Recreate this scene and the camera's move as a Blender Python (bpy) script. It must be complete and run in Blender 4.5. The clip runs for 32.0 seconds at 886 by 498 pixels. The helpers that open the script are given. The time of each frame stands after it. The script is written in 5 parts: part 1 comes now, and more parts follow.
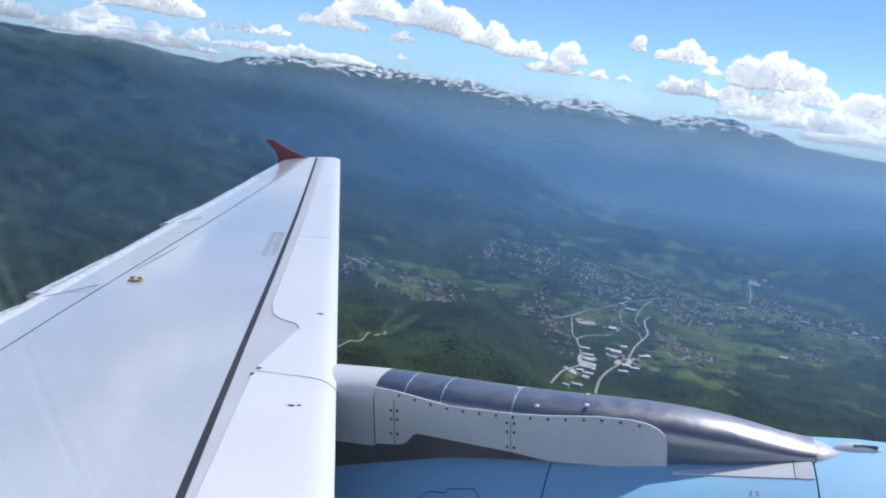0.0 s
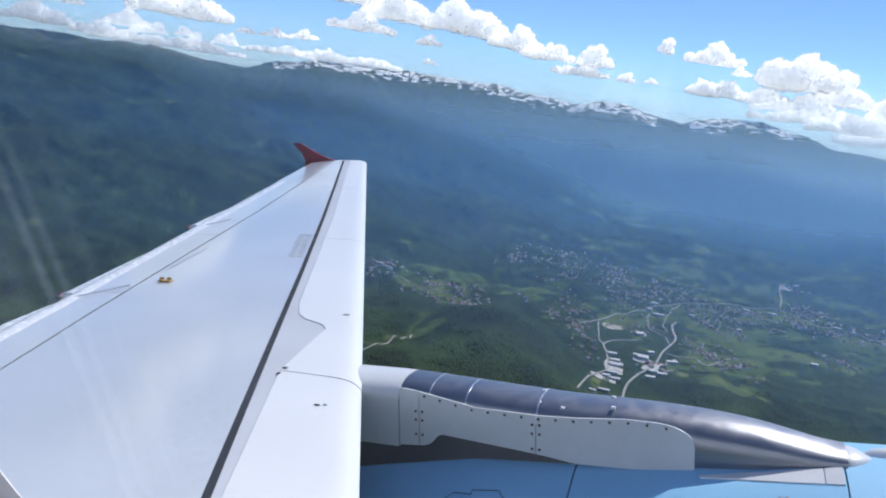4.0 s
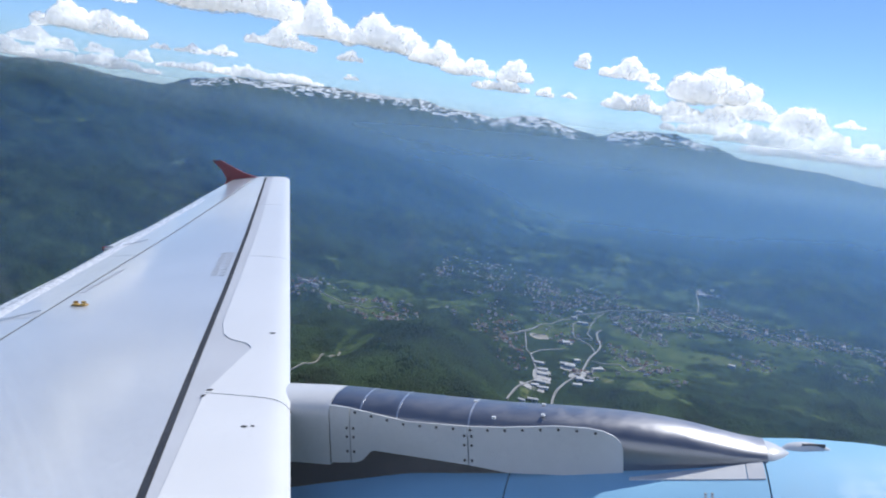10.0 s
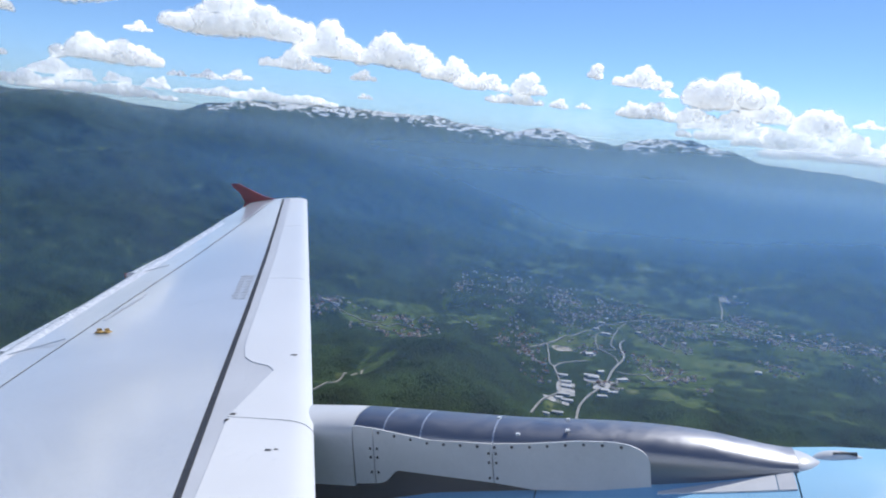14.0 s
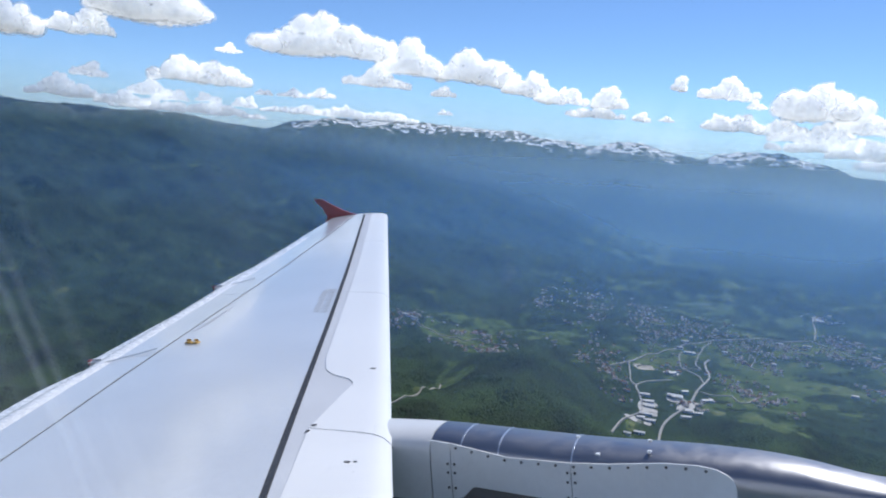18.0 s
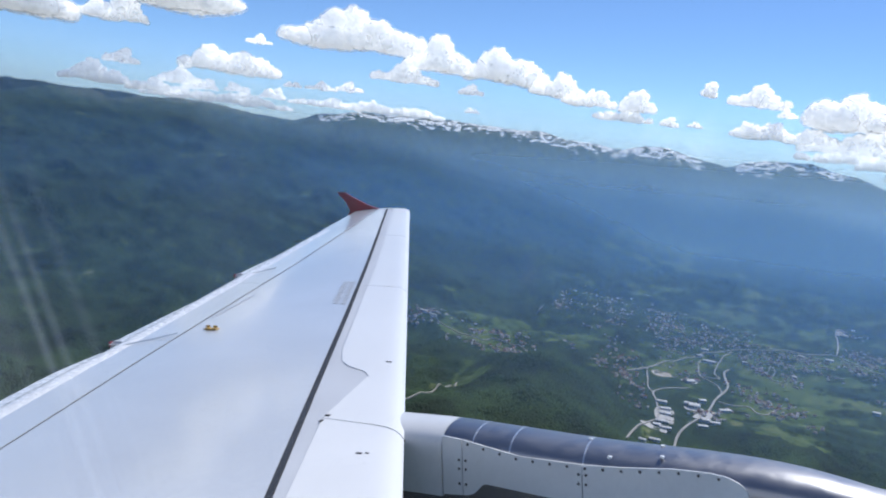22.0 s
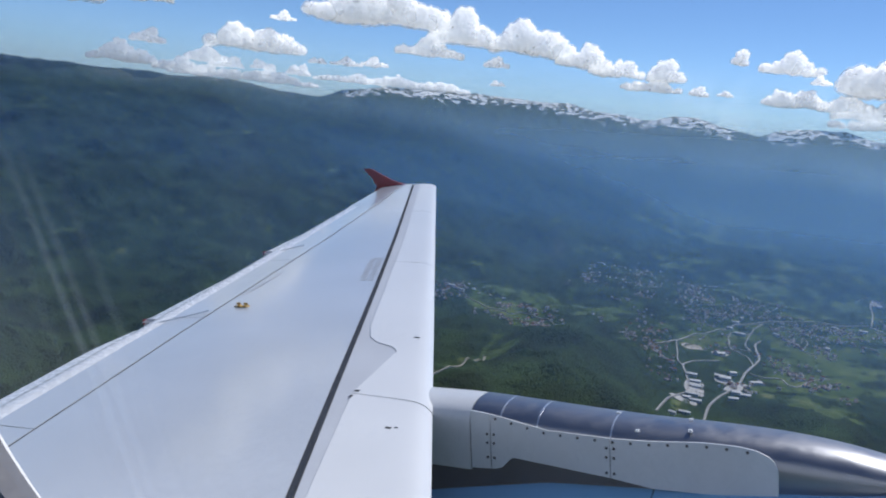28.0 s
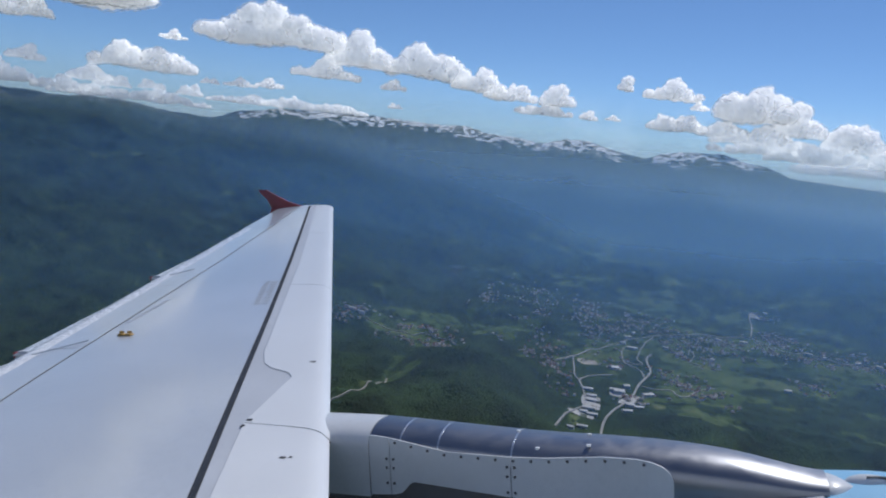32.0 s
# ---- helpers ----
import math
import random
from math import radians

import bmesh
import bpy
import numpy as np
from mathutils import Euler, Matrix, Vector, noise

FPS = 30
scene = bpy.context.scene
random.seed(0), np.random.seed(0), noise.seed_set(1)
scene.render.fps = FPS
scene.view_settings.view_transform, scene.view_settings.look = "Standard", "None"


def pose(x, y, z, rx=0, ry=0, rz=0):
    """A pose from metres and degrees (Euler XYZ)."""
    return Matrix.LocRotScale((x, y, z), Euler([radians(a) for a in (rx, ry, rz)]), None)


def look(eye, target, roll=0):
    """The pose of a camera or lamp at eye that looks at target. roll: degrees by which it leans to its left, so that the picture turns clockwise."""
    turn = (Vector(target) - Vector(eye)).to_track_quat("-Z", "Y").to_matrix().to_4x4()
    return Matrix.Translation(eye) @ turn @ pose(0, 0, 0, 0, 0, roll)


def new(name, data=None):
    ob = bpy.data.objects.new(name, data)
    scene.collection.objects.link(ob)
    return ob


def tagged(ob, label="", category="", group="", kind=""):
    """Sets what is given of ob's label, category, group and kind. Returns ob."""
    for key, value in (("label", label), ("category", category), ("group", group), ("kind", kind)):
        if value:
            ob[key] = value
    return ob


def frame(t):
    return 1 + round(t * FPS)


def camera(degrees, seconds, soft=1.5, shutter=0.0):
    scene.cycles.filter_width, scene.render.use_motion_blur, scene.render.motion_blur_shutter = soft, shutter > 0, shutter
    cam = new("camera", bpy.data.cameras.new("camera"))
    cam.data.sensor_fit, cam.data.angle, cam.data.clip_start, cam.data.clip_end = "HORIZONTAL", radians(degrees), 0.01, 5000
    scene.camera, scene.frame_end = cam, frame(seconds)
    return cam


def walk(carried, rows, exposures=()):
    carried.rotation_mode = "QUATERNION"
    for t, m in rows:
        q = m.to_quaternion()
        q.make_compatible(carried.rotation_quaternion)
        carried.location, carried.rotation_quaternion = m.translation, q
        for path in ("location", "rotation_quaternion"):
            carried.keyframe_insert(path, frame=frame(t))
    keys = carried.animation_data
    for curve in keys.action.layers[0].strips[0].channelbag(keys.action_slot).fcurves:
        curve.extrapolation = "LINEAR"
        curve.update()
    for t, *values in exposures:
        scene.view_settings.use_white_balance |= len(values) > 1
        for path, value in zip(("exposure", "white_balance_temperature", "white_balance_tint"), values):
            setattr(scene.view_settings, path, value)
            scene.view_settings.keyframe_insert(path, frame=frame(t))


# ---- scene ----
# ---- camera ----
ALT = 400.0                                   # eye above the valley floor
AIR = pose(0, 0, ALT, -0.765, -9.424, 0.125)  # the climbing aircraft, nose up; x forward, y to port, z up
# seconds, eye in the aircraft's frame, yaw, pitch, roll
PATH = [
    (0.0, -0.004, -0.011, 0.026, 19.32, -7.08, 0.66),
    (0.5, -0.004, -0.008, 0.025, 18.87, -6.53, -0.01),
    (1.0, -0.009, -0.015, 0.017, 18.99, -7.70, -1.23),
    (1.5, -0.003, -0.012, 0.018, 19.19, -7.53, -0.93),
    (2.0, -0.006, -0.015, 0.018, 18.96, -7.18, -1.06),
    (2.5, -0.003, -0.009, 0.019, 18.74, -7.94, -0.63),
    (3.0, -0.004, -0.010, 0.024, 19.63, -7.86, -0.50),
    (3.5, -0.002, -0.016, 0.018, 20.36, -7.23, 0.02),
    (5.5, 0.003, -0.017, 0.007, 23.48, -5.79, 1.93),
    (6.0, 0.004, -0.017, 0.012, 21.75, -4.86, 0.97),
    (6.5, 0.006, -0.017, 0.014, 20.07, -5.15, -0.01),
    (7.0, -0.002, -0.018, 0.010, 20.89, -5.36, 0.56),
    (7.5, -0.009, -0.013, 0.002, 15.88, -6.30, 0.66),
    (8.0, -0.012, 0.001, 0.004, 14.88, -6.57, 0.88),
    (8.5, -0.007, -0.008, 0.001, 14.95, -6.73, 1.82),
    (9.0, -0.009, -0.002, 0.003, 15.67, -6.61, 1.56),
    (9.5, -0.006, -0.004, 0.007, 15.44, -6.38, 1.58),
    (10.0, -0.007, -0.007, -0.002, 15.64, -5.81, 1.65),
    (10.5, -0.010, -0.005, 0.000, 16.00, -5.22, 1.54),
    (11.0, -0.009, -0.005, 0.004, 15.94, -4.75, 1.65),
    (11.5, -0.005, -0.001, 0.002, 15.70, -4.72, 2.08),
    (12.0, -0.007, -0.005, 0.005, 15.69, -4.83, 2.13),
    (12.5, -0.007, -0.006, -0.003, 15.87, -4.69, 2.29),
    (13.0, -0.007, -0.008, 0.002, 15.98, -4.63, 2.29),
    (13.5, -0.005, -0.001, 0.006, 15.67, -5.01, 2.76),
    (14.0, -0.002, 0.002, 0.009, 16.87, -4.62, 3.66),
    (14.5, -0.003, -0.005, 0.007, 18.70, -3.72, 3.55),
    (16.5, 0.005, 0.005, 0.014, 18.95, -3.83, 4.80),
    (17.0, 0.001, 0.000, 0.005, 18.95, -3.84, 4.82),
    (17.5, 0.002, -0.006, 0.005, 22.30, -3.12, 4.05),
    (18.0, 0.001, -0.002, 0.013, 22.77, -3.12, 3.73),
    (18.5, 0.005, -0.004, 0.002, 23.26, -3.68, 2.36),
    (19.0, 0.004, -0.005, -0.002, 24.32, -6.45, 2.77),
    (19.5, 0.003, -0.002, -0.004, 21.65, -6.30, 2.51),
    (20.0, 0.000, -0.002, 0.002, 21.34, -5.79, 2.47),
    (20.5, 0.013, 0.008, 0.005, 21.27, -5.23, 3.17),
    (21.0, 0.014, 0.003, 0.007, 24.99, -3.64, 2.04),
    (21.5, 0.017, -0.001, 0.002, 25.50, -2.67, 1.89),
    (22.0, 0.011, -0.001, 0.001, 24.48, -3.21, 1.58),
    (22.5, 0.015, -0.003, 0.001, 25.19, -3.20, 1.71),
    (23.0, 0.014, 0.004, 0.017, 25.00, -3.29, 1.52),
    (23.5, 0.016, 0.010, 0.016, 25.02, -2.84, 1.43),
    (24.0, 0.011, 0.006, 0.011, 25.24, -2.77, 1.87),
    (24.5, 0.007, 0.004, 0.004, 26.46, -2.71, 2.12),
    (25.0, 0.013, 0.002, 0.006, 25.94, -2.69, 2.42),
    (25.5, 0.015, -0.002, 0.010, 26.73, -2.54, 2.31),
    (26.0, 0.015, 0.001, 0.012, 27.06, -2.79, 2.27),
    (26.5, 0.014, 0.001, 0.020, 26.54, -2.87, 2.20),
    (28.5, 0.024, -0.013, 0.005, 26.56, -6.01, 2.60),
    (29.0, 0.010, -0.002, -0.003, 27.72, -6.82, 4.15),
    (29.5, 0.008, -0.002, -0.006, 26.65, -8.60, 7.17),
    (30.0, 0.012, 0.015, 0.000, 22.44, -10.20, 8.03),
    (30.5, 0.016, 0.048, -0.004, 20.61, -11.57, 8.42),
    (31.0, 0.009, 0.085, -0.015, 16.17, -11.37, 6.58),
    (31.5, 0.009, 0.092, -0.016, 16.87, -7.15, 3.41),
    (32.0, 0.004, 0.088, -0.012, 18.93, -3.76, 2.76),
]
cam = camera(60.0, 32.0, soft=2.0)
walk(cam, [(t, AIR @ pose(x, y, z, 90 + p, r, w)) for t, x, y, z, w, p, r in PATH],
     exposures=[(0, 0.20, 6360, 10), (26.5, 0.20, 6360, 10), (28.5, -0.25, 6300, 10), (29.5, -0.36, 6250, 10), (32, -0.38, 6250, 10)])

# ---- sky and sun ----
SUN_AZ, SUN_EL = 23.0, 52.0                   # from +y towards +x, degrees
world = bpy.data.worlds.new("sky")
scene.world = world
world.use_nodes = True
wt = world.node_tree
sky = wt.nodes.new("ShaderNodeTexSky")
sky.sky_type = 'NISHITA'
sky.sun_disc = False
sky.sun_elevation, sky.sun_rotation = radians(SUN_EL), radians(SUN_AZ)
sky.altitude, sky.air_density, sky.dust_density, sky.ozone_density = 2900, 1.0, 0.05, 8.0
wt.links.new(sky.outputs[0], wt.nodes["Background"].inputs[0])
wt.nodes["Background"].inputs[1].default_value = 0.120
sun_way = Vector((math.sin(radians(SUN_AZ)) * math.cos(radians(SUN_EL)), math.cos(radians(SUN_AZ)) * math.cos(radians(SUN_EL)), math.sin(radians(SUN_EL))))
sun = new("sun", bpy.data.lights.new("sun", 'SUN'))
sun.data.energy, sun.data.angle, sun.data.color = 3.6, radians(0.53), (1.0, 0.96, 0.9)
sun.matrix_world = look(sun_way * 3000, (0, 0, 0))


# ---- materials ----
def nodes_of(name):
    m = bpy.data.materials.new(name)
    m.use_nodes = True
    t = m.node_tree
    return m, t, t.nodes["Principled BSDF"], t.nodes, t.links


def noise_node(t, scale, detail=4, rough=0.55, coord="Object"):
    c = t.nodes.new("ShaderNodeTexCoord")
    n = t.nodes.new("ShaderNodeTexNoise")
    n.inputs["Scale"].default_value, n.inputs["Detail"].default_value, n.inputs["Roughness"].default_value = scale, detail, rough
    t.links.new(c.outputs[coord], n.inputs["Vector"])
    return n


def ramp(t, src, stops):
    r = t.nodes.new("ShaderNodeValToRGB")
    while len(r.color_ramp.elements) < len(stops):
        r.color_ramp.elements.new(0.5)
    for e, (p, c) in zip(r.color_ramp.elements, stops):
        e.position, e.color = p, (*c, 1)
    t.links.new(src, r.inputs[0])
    return r


def mix(t, kind, fac, a, b):
    m = t.nodes.new("ShaderNodeMix")
    m.data_type, m.blend_type = 'RGBA', kind
    for sock, v in ((m.inputs[0], fac), (m.inputs[6], a), (m.inputs[7], b)):
        if hasattr(v, "is_output"):
            t.links.new(v, sock)
        else:
            sock.default_value = v if isinstance(v, (int, float)) else (*v, 1)
    return m.outputs[2]


def paint(name, col, rough=0.4, metal=0.0, var=0.12, big=1.5, small=25.0, bump=0.0, coat=0.0, spec=0.5, dirt=None):
    """A surface with stains at two scales and fine relief."""
    m, t, p, _, links = nodes_of(name)
    a = noise_node(t, big, 5)
    b = noise_node(t, small, 6, 0.65)
    lo, hi = [max(0, c * (1 - var)) for c in col], [min(1, c * (1 + var * 0.6)) for c in col]
    base = ramp(t, a.outputs[0], [(0.32, lo), (0.68, hi)]).outputs[0]
    fine = ramp(t, b.outputs[0], [(0.3, (1 - var * 0.7,) * 3), (0.6, (1, 1, 1))]).outputs[0]
    out = mix(t, 'MULTIPLY', 1.0, base, fine)
    if dirt:
        mask = ramp(t, noise_node(t, big * 2.3, 7, 0.7).outputs[0], [(0.60, (0, 0, 0)), (0.78, (0.6, 0.6, 0.6))]).outputs[0]
        out = mix(t, 'MIX', mask, out, dirt)
    links.new(out, p.inputs["Base Color"])
    rr = ramp(t, b.outputs[0], [(0.3, (rough * 0.8,) * 3), (0.7, (min(1, rough * 1.25),) * 3)])
    links.new(rr.outputs[0], p.inputs["Roughness"])
    p.inputs["Metallic"].default_value = metal
    p.inputs["Coat Weight"].default_value = coat
    p.inputs["Coat Roughness"].default_value = 0.12
    p.inputs["Specular IOR Level"].default_value = spec
    if bump:
        bn = t.nodes.new("ShaderNodeBump")
        bn.inputs["Strength"].default_value, bn.inputs["Distance"].default_value = bump, 0.01
        links.new(b.outputs[0], bn.inputs["Height"])
        links.new(bn.outputs[0], p.inputs["Normal"])
    return m


# broad tone changes put soft cloudy reflections into the wing paint, beside stains
M_WING = paint("wing_grey_paint", (0.61, 0.64, 0.68), 0.34, var=0.11, big=0.45, small=18, coat=0.9, dirt=(0.52, 0.53, 0.55))
M_SLAT = paint("slat_white_paint", (0.80, 0.81, 0.82), 0.33, var=0.05, big=0.9, small=22, coat=0.3)
M_FLAP = paint("flap_white_paint", (0.74, 0.76, 0.79), 0.26, var=0.05, big=0.9, small=22, coat=0.5)
M_PANEL = paint("fixed_panel_grey", (0.57, 0.59, 0.63), 0.4, var=0.07, big=1.2, small=20)
M_GAP = paint("dark_gap", (0.05, 0.052, 0.056), 0.7, var=0.2)
M_STRIP = paint("rubber_strip", (0.045, 0.052, 0.068), 0.75, spec=0.15, var=0.3, big=3, small=30)
M_RED = paint("fence_red_paint", (0.42, 0.036, 0.045), 0.38, var=0.2, big=2, small=30, coat=0.2)
M_MARK = paint("stencil_grey", (0.40, 0.42, 0.46), 0.6)
M_FAINT = paint("worn_stencil", (0.54, 0.56, 0.61), 0.6)
M_BLACK = paint("stencil_black", (0.03, 0.03, 0.035), 0.6)
M_YELLOW = paint("hook_yellow_paint", (0.55, 0.33, 0.05), 0.5, var=0.25, big=15, small=60)
M_SILVER = paint("bare_metal_skin", (0.30, 0.31, 0.345), 0.38, 1.0, var=0.02, big=2.0, small=9)
M_PYLON = paint("pylon_grey_paint", (0.66, 0.68, 0.71), 0.36, var=0.08, big=1.8, small=40, coat=0.2, dirt=(0.5, 0.5, 0.5))
M_STRAP = paint("bright_strap_metal", (0.72, 0.74, 0.78), 0.3, 0.8, var=0.1, big=6, small=60)
# dark base colour carries the shade of the recess under the panels
M_CORE = paint("pylon_core_shade", (0.07, 0.075, 0.085), 0.6, var=0.3, big=3, small=30)
M_BLUE = paint("cowl_sky_blue_paint", (0.26, 0.54, 0.78), 0.55, var=0.06, big=1.2, small=6, coat=0.0, spec=0.35)
M_SEAM = paint("cowl_seam_dark_blue", (0.05, 0.10, 0.17), 0.6)
M_BOLT = paint("bolt_dark_metal", (0.10, 0.10, 0.11), 0.5, 0.6)
M_SEAL = paint("window_seal_grey", (0.17, 0.17, 0.19), 0.7, var=0.15, big=30, small=200, bump=0.05)
M_TRIM = paint("window_trim_plastic", (0.84, 0.84, 0.86), 0.5, var=0.06, big=20, small=150)
M_CABIN = paint("cabin_panel_cream", (0.62, 0.58, 0.52), 0.6, var=0.06, big=6, small=120)


# ---- mesh helpers ----
def mesh(name, verts, faces, material, smooth=True):
    me = bpy.data.meshes.new(name)
    me.from_pydata([tuple(v) for v in verts], [], [tuple(f) for f in faces])
    me.update()
    if smooth:
        me.shade_smooth()
    me.materials.append(material)
    return me


def part(name, me, parent, label=""):
    ob = new(name, me)
    ob.parent = parent
    if label:
        tagged(ob, label)
    return ob


def bm_mesh(name, bm, material, smooth=False):
    bmesh.ops.recalc_face_normals(bm, faces=bm.faces)
    me = bpy.data.meshes.new(name)
    bm.to_mesh(me)
    bm.free()
    if smooth:
        me.shade_smooth()
    me.materials.append(material)
    return me


def box(bm, c, s, rot=None):
    r = bmesh.ops.create_cube(bm, size=1)
    m = Matrix.Translation(c) @ (rot or Matrix()) @ Matrix.Diagonal((*s, 1))
    bmesh.ops.transform(bm, matrix=m, verts=r["verts"])
    return r["verts"]


def grid_faces(nu, nv, off=0, closed=False):
    f = []
    for i in range(nu - 1):
        for j in range(nv if closed else nv - 1):
            k = (j + 1) % nv
            f.append((off + i * nv + j, off + i * nv + k, off + (i + 1) * nv + k, off + (i + 1) * nv + j))
    return f


def slab(name, top, depth, material):
    """A curved plate: top is a grid of points, depth how far it goes down."""
    nu, nv = len(top), len(top[0])
    v = [p for row in top for p in row]
    w = [(p[0], p[1], p[2] - depth) for p in v]
    f = grid_faces(nu, nv)
    n = nu * nv
    g = [tuple(n + i for i in reversed(q)) for q in f]
    ring = [i * nv for i in range(nu)] + [(nu - 1) * nv + j for j in range(1, nv)] + [i * nv + nv - 1 for i in range(nu - 2, -1, -1)] + [j for j in range(nv - 2, 0, -1)]
    side = [(ring[k], ring[(k + 1) % len(ring)], n + ring[(k + 1) % len(ring)], n + ring[k]) for k in range(len(ring))]
    bm = bmesh.new()
    vs = [bm.verts.new(p) for p in v + w]
    for q in f + g + side:
        bm.faces.new([vs[i] for i in q])
    me = bm_mesh(name, bm, material, True)
    me.set_sharp_from_angle(angle=radians(35))
    return me


# ---- the aircraft ----
aircraft = tagged(new("aircraft"), "white and grey airliner with sky-blue engine cowl, climbing over the valley", "aircraft")
aircraft.matrix_world = AIR


def smooth(a, b, t):
    t = min(1, max(0, (t - a) / (b - a)))
    return t * t * (3 - 2 * t)


def le(y):
    return -0.123 - 0.501 * y


def te(y):
    return -6.2 - (y - 5.97) * (0.325 if y > 5 else 0.30)


def chord(y):
    return le(y) - te(y)


def plane_z(y):
    return -1.42 + (y - 4.2) * 0.1189


def top_z(y, s):
    """Height of the upper skin s metres behind the leading edge."""
    c = chord(y)
    u = max(0.0, s / c)
    nose = 0.055 * (1 - math.exp(-s / 0.05)) - 0.03
    return plane_z(y) + nose + 0.02 * math.sin(math.pi * min(1, u * 1.15)) * c / 3 - 0.10 * max(0, u - 0.62) ** 1.3


def skin(y, s, up=0.0):
    return (le(y) - s, y, top_z(y, s) + up)


def patch(name, y0, y1, s0, s1, material, parent, up=0.008, depth=0.006, ny=14, ns=8, label="", bulge=0.0):
    top = []
    for i in range(ny):
        y = y0 + (y1 - y0) * i / (ny - 1)
        a, b = s0(y), s1(y)
        top.append([skin(y, a + (b - a) * j / (ns - 1), up + bulge * math.sin(math.pi * j / (ns - 1))) for j in range(ns)])
    return part(name, slab(name, top, depth, material), parent, label)


ROOT, TIP = -0.6, 15.55
slat_line = lambda y: float(np.interp(y, [-1, 2.93, 4.37, 6.6, 9.23, 11.4, 15.5], [0.858, 0.780, 0.744, 0.684, 0.633, 0.611, 0.577]))
flap_line = lambda y: le(y) + float(np.interp(y, [-1, 4.37, 5.02, 7.31, 9.45, 12.8, 15.6], [3.3, 5.06, 5.28, 5.99, 6.64, 7.76, 8.74]))
aft = lambda y: chord(y)

# closed wing body under the skin panels
sec = []
N = 22
for i in range(40):
    y = ROOT + (TIP - ROOT) * i / 39
    c = chord(y)
    ring = []
    for j in range(N):
        s = c * (j / (N - 1)) ** 1.8
        ring.append((le(y) - s, y, top_z(y, s)))
    for j in range(N - 2, 0, -1):
        u = (j / (N - 1)) ** 1.8
        ring.append((le(y) - c * u, y, top_z(y, c * u) - 0.12 * c * (u ** 0.5) * (1 - u) * 1.6 - 0.012))
    sec.append(ring)
nv = len(sec[0])
faces = grid_faces(40, nv, 0, True) + [tuple(range(nv)), tuple(reversed(range(39 * nv, 40 * nv)))]
wing = part("wing", mesh("wing", [p for r in sec for p in r], faces, M_GAP), aircraft, "light grey swept wing with white leading-edge slats")

# slats with a rounded nose, each a closed shell
slat_te_near = lambda y: 0.664 - (y - 3.2) * 0.075
slat_te = lambda y: 0.60 - (y - 5.55) * 0.034 if y < 9.2 else 0.476 - (y - 9.2) * 0.012
notch = lambda y: float(np.interp(y, [4.2, 4.95, 5.02, 5.12, 5.20, 5.30, 5.55], [0.59, 0.33, 0.30, 0.335, 0.50, 0.565, 0.60]))


def slat(y0, y1, s1, label, ny=18):
    top = []
    for i in range(ny):
        y = y0 + (y1 - y0) * i / (ny - 1)
        row = []
        for a in range(7):                       # round the nose, from below
            th = radians(-80 + 80 * a / 6)
            row.append((le(y) + 0.012 - 0.045 * (1 - math.cos(th)) , y, top_z(y, 0) + 0.055 * math.sin(th)))
        e = s1(y)
        for j in range(1, 13):
            s = e * (j / 12) ** 1.5
            row.append(skin(y, s, 0.012))
        top.append(row)
    return part("slat", slab("slat", top, 0.006, M_SLAT), wing, label)


slat(ROOT, 4.185, slat_te_near, "white inboard slat")
slat(4.20, 7.95, lambda y: slat_te(y) if y > 5.55 else notch(y), "white slat", 110)
slat(7.96, 11.7, slat_te, "white slat")
slat(11.71, TIP - 0.02, slat_te, "white outboard slat")
# fixed panel between slats and joint strip
patch("fixed_panel", ROOT, TIP - 0.03, lambda y: 0.24, lambda y: slat_line(y) - 0.03, M_PANEL, wing, up=0.005, depth=0.005, ny=30, ns=5)
# long dark joint strip behind the slats
patch("joint_strip", ROOT, TIP - 0.05, lambda y: slat_line(y) - 0.022 + 0.0006 * y, lambda y: slat_line(y) + 0.018 - 0.0005 * y, M_STRIP, wing, up=0.006, depth=0.004, ny=30, ns=3)
# main upper skin
patch("upper_skin", ROOT, TIP - 0.04, lambda y: slat_line(y) + 0.021, lambda y: flap_line(y) - 0.012, M_WING, wing, up=0.010, ny=40, ns=26)
# spoilers, flap and aileron behind the hinge line
bounds = [ROOT, 3.2, 5.6, 8.05, 10.5, 12.6]
for a, b in zip(bounds, bounds[1:]):
    patch("spoiler", a + 0.006, b - 0.006, lambda y: flap_line(y) + 0.012, lambda y: flap_line(y) + 0.10 + (chord(y) - flap_line(y)) * 0.50, M_WING, wing, up=0.012, ns=7)
    patch("flap", a, b, lambda y: flap_line(y) + 0.09 + (chord(y) - flap_line(y)) * 0.50, lambda y: chord(y) - 0.002, M_FLAP, wing, up=0.002, ns=11, bulge=0.03)
for y0, run in ((5.50, 2.0), (8.66, 1.6)):         # flap tab just outboard of each fairing
    patch("flap_tab", y0, y0 + run, lambda y: chord(y) - 0.05, lambda y: chord(y) + 0.15 * (1 - (y - y0) / run) ** 0.8, M_FLAP, wing, up=-0.012, ns=4)
patch("flap_tab", 2.0, 5.25, lambda y: chord(y) - 0.05, lambda y: chord(y) + 0.15 - 0.10 * smooth(4.6, 5.25, y), M_FLAP, wing, up=-0.012, ns=4)
# grey strips draw the edge of shading across the flap
for (ya, xa), (yb, xb) in (((5.30, -5.93), (5.79, -5.57)), ((8.45, -7.0), (8.95, -6.72))):
    top = []
    for i in range(8):
        y, x = ya + (yb - ya) * i / 7, xa + (xb - xa) * i / 7
        top.append([skin(y + d, le(y + d) - x, 0.030) for d in (-0.005, 0.005)])
    part("flap_shade_strip", slab("flap_shade_strip", top, 0.012, M_WING), wing)
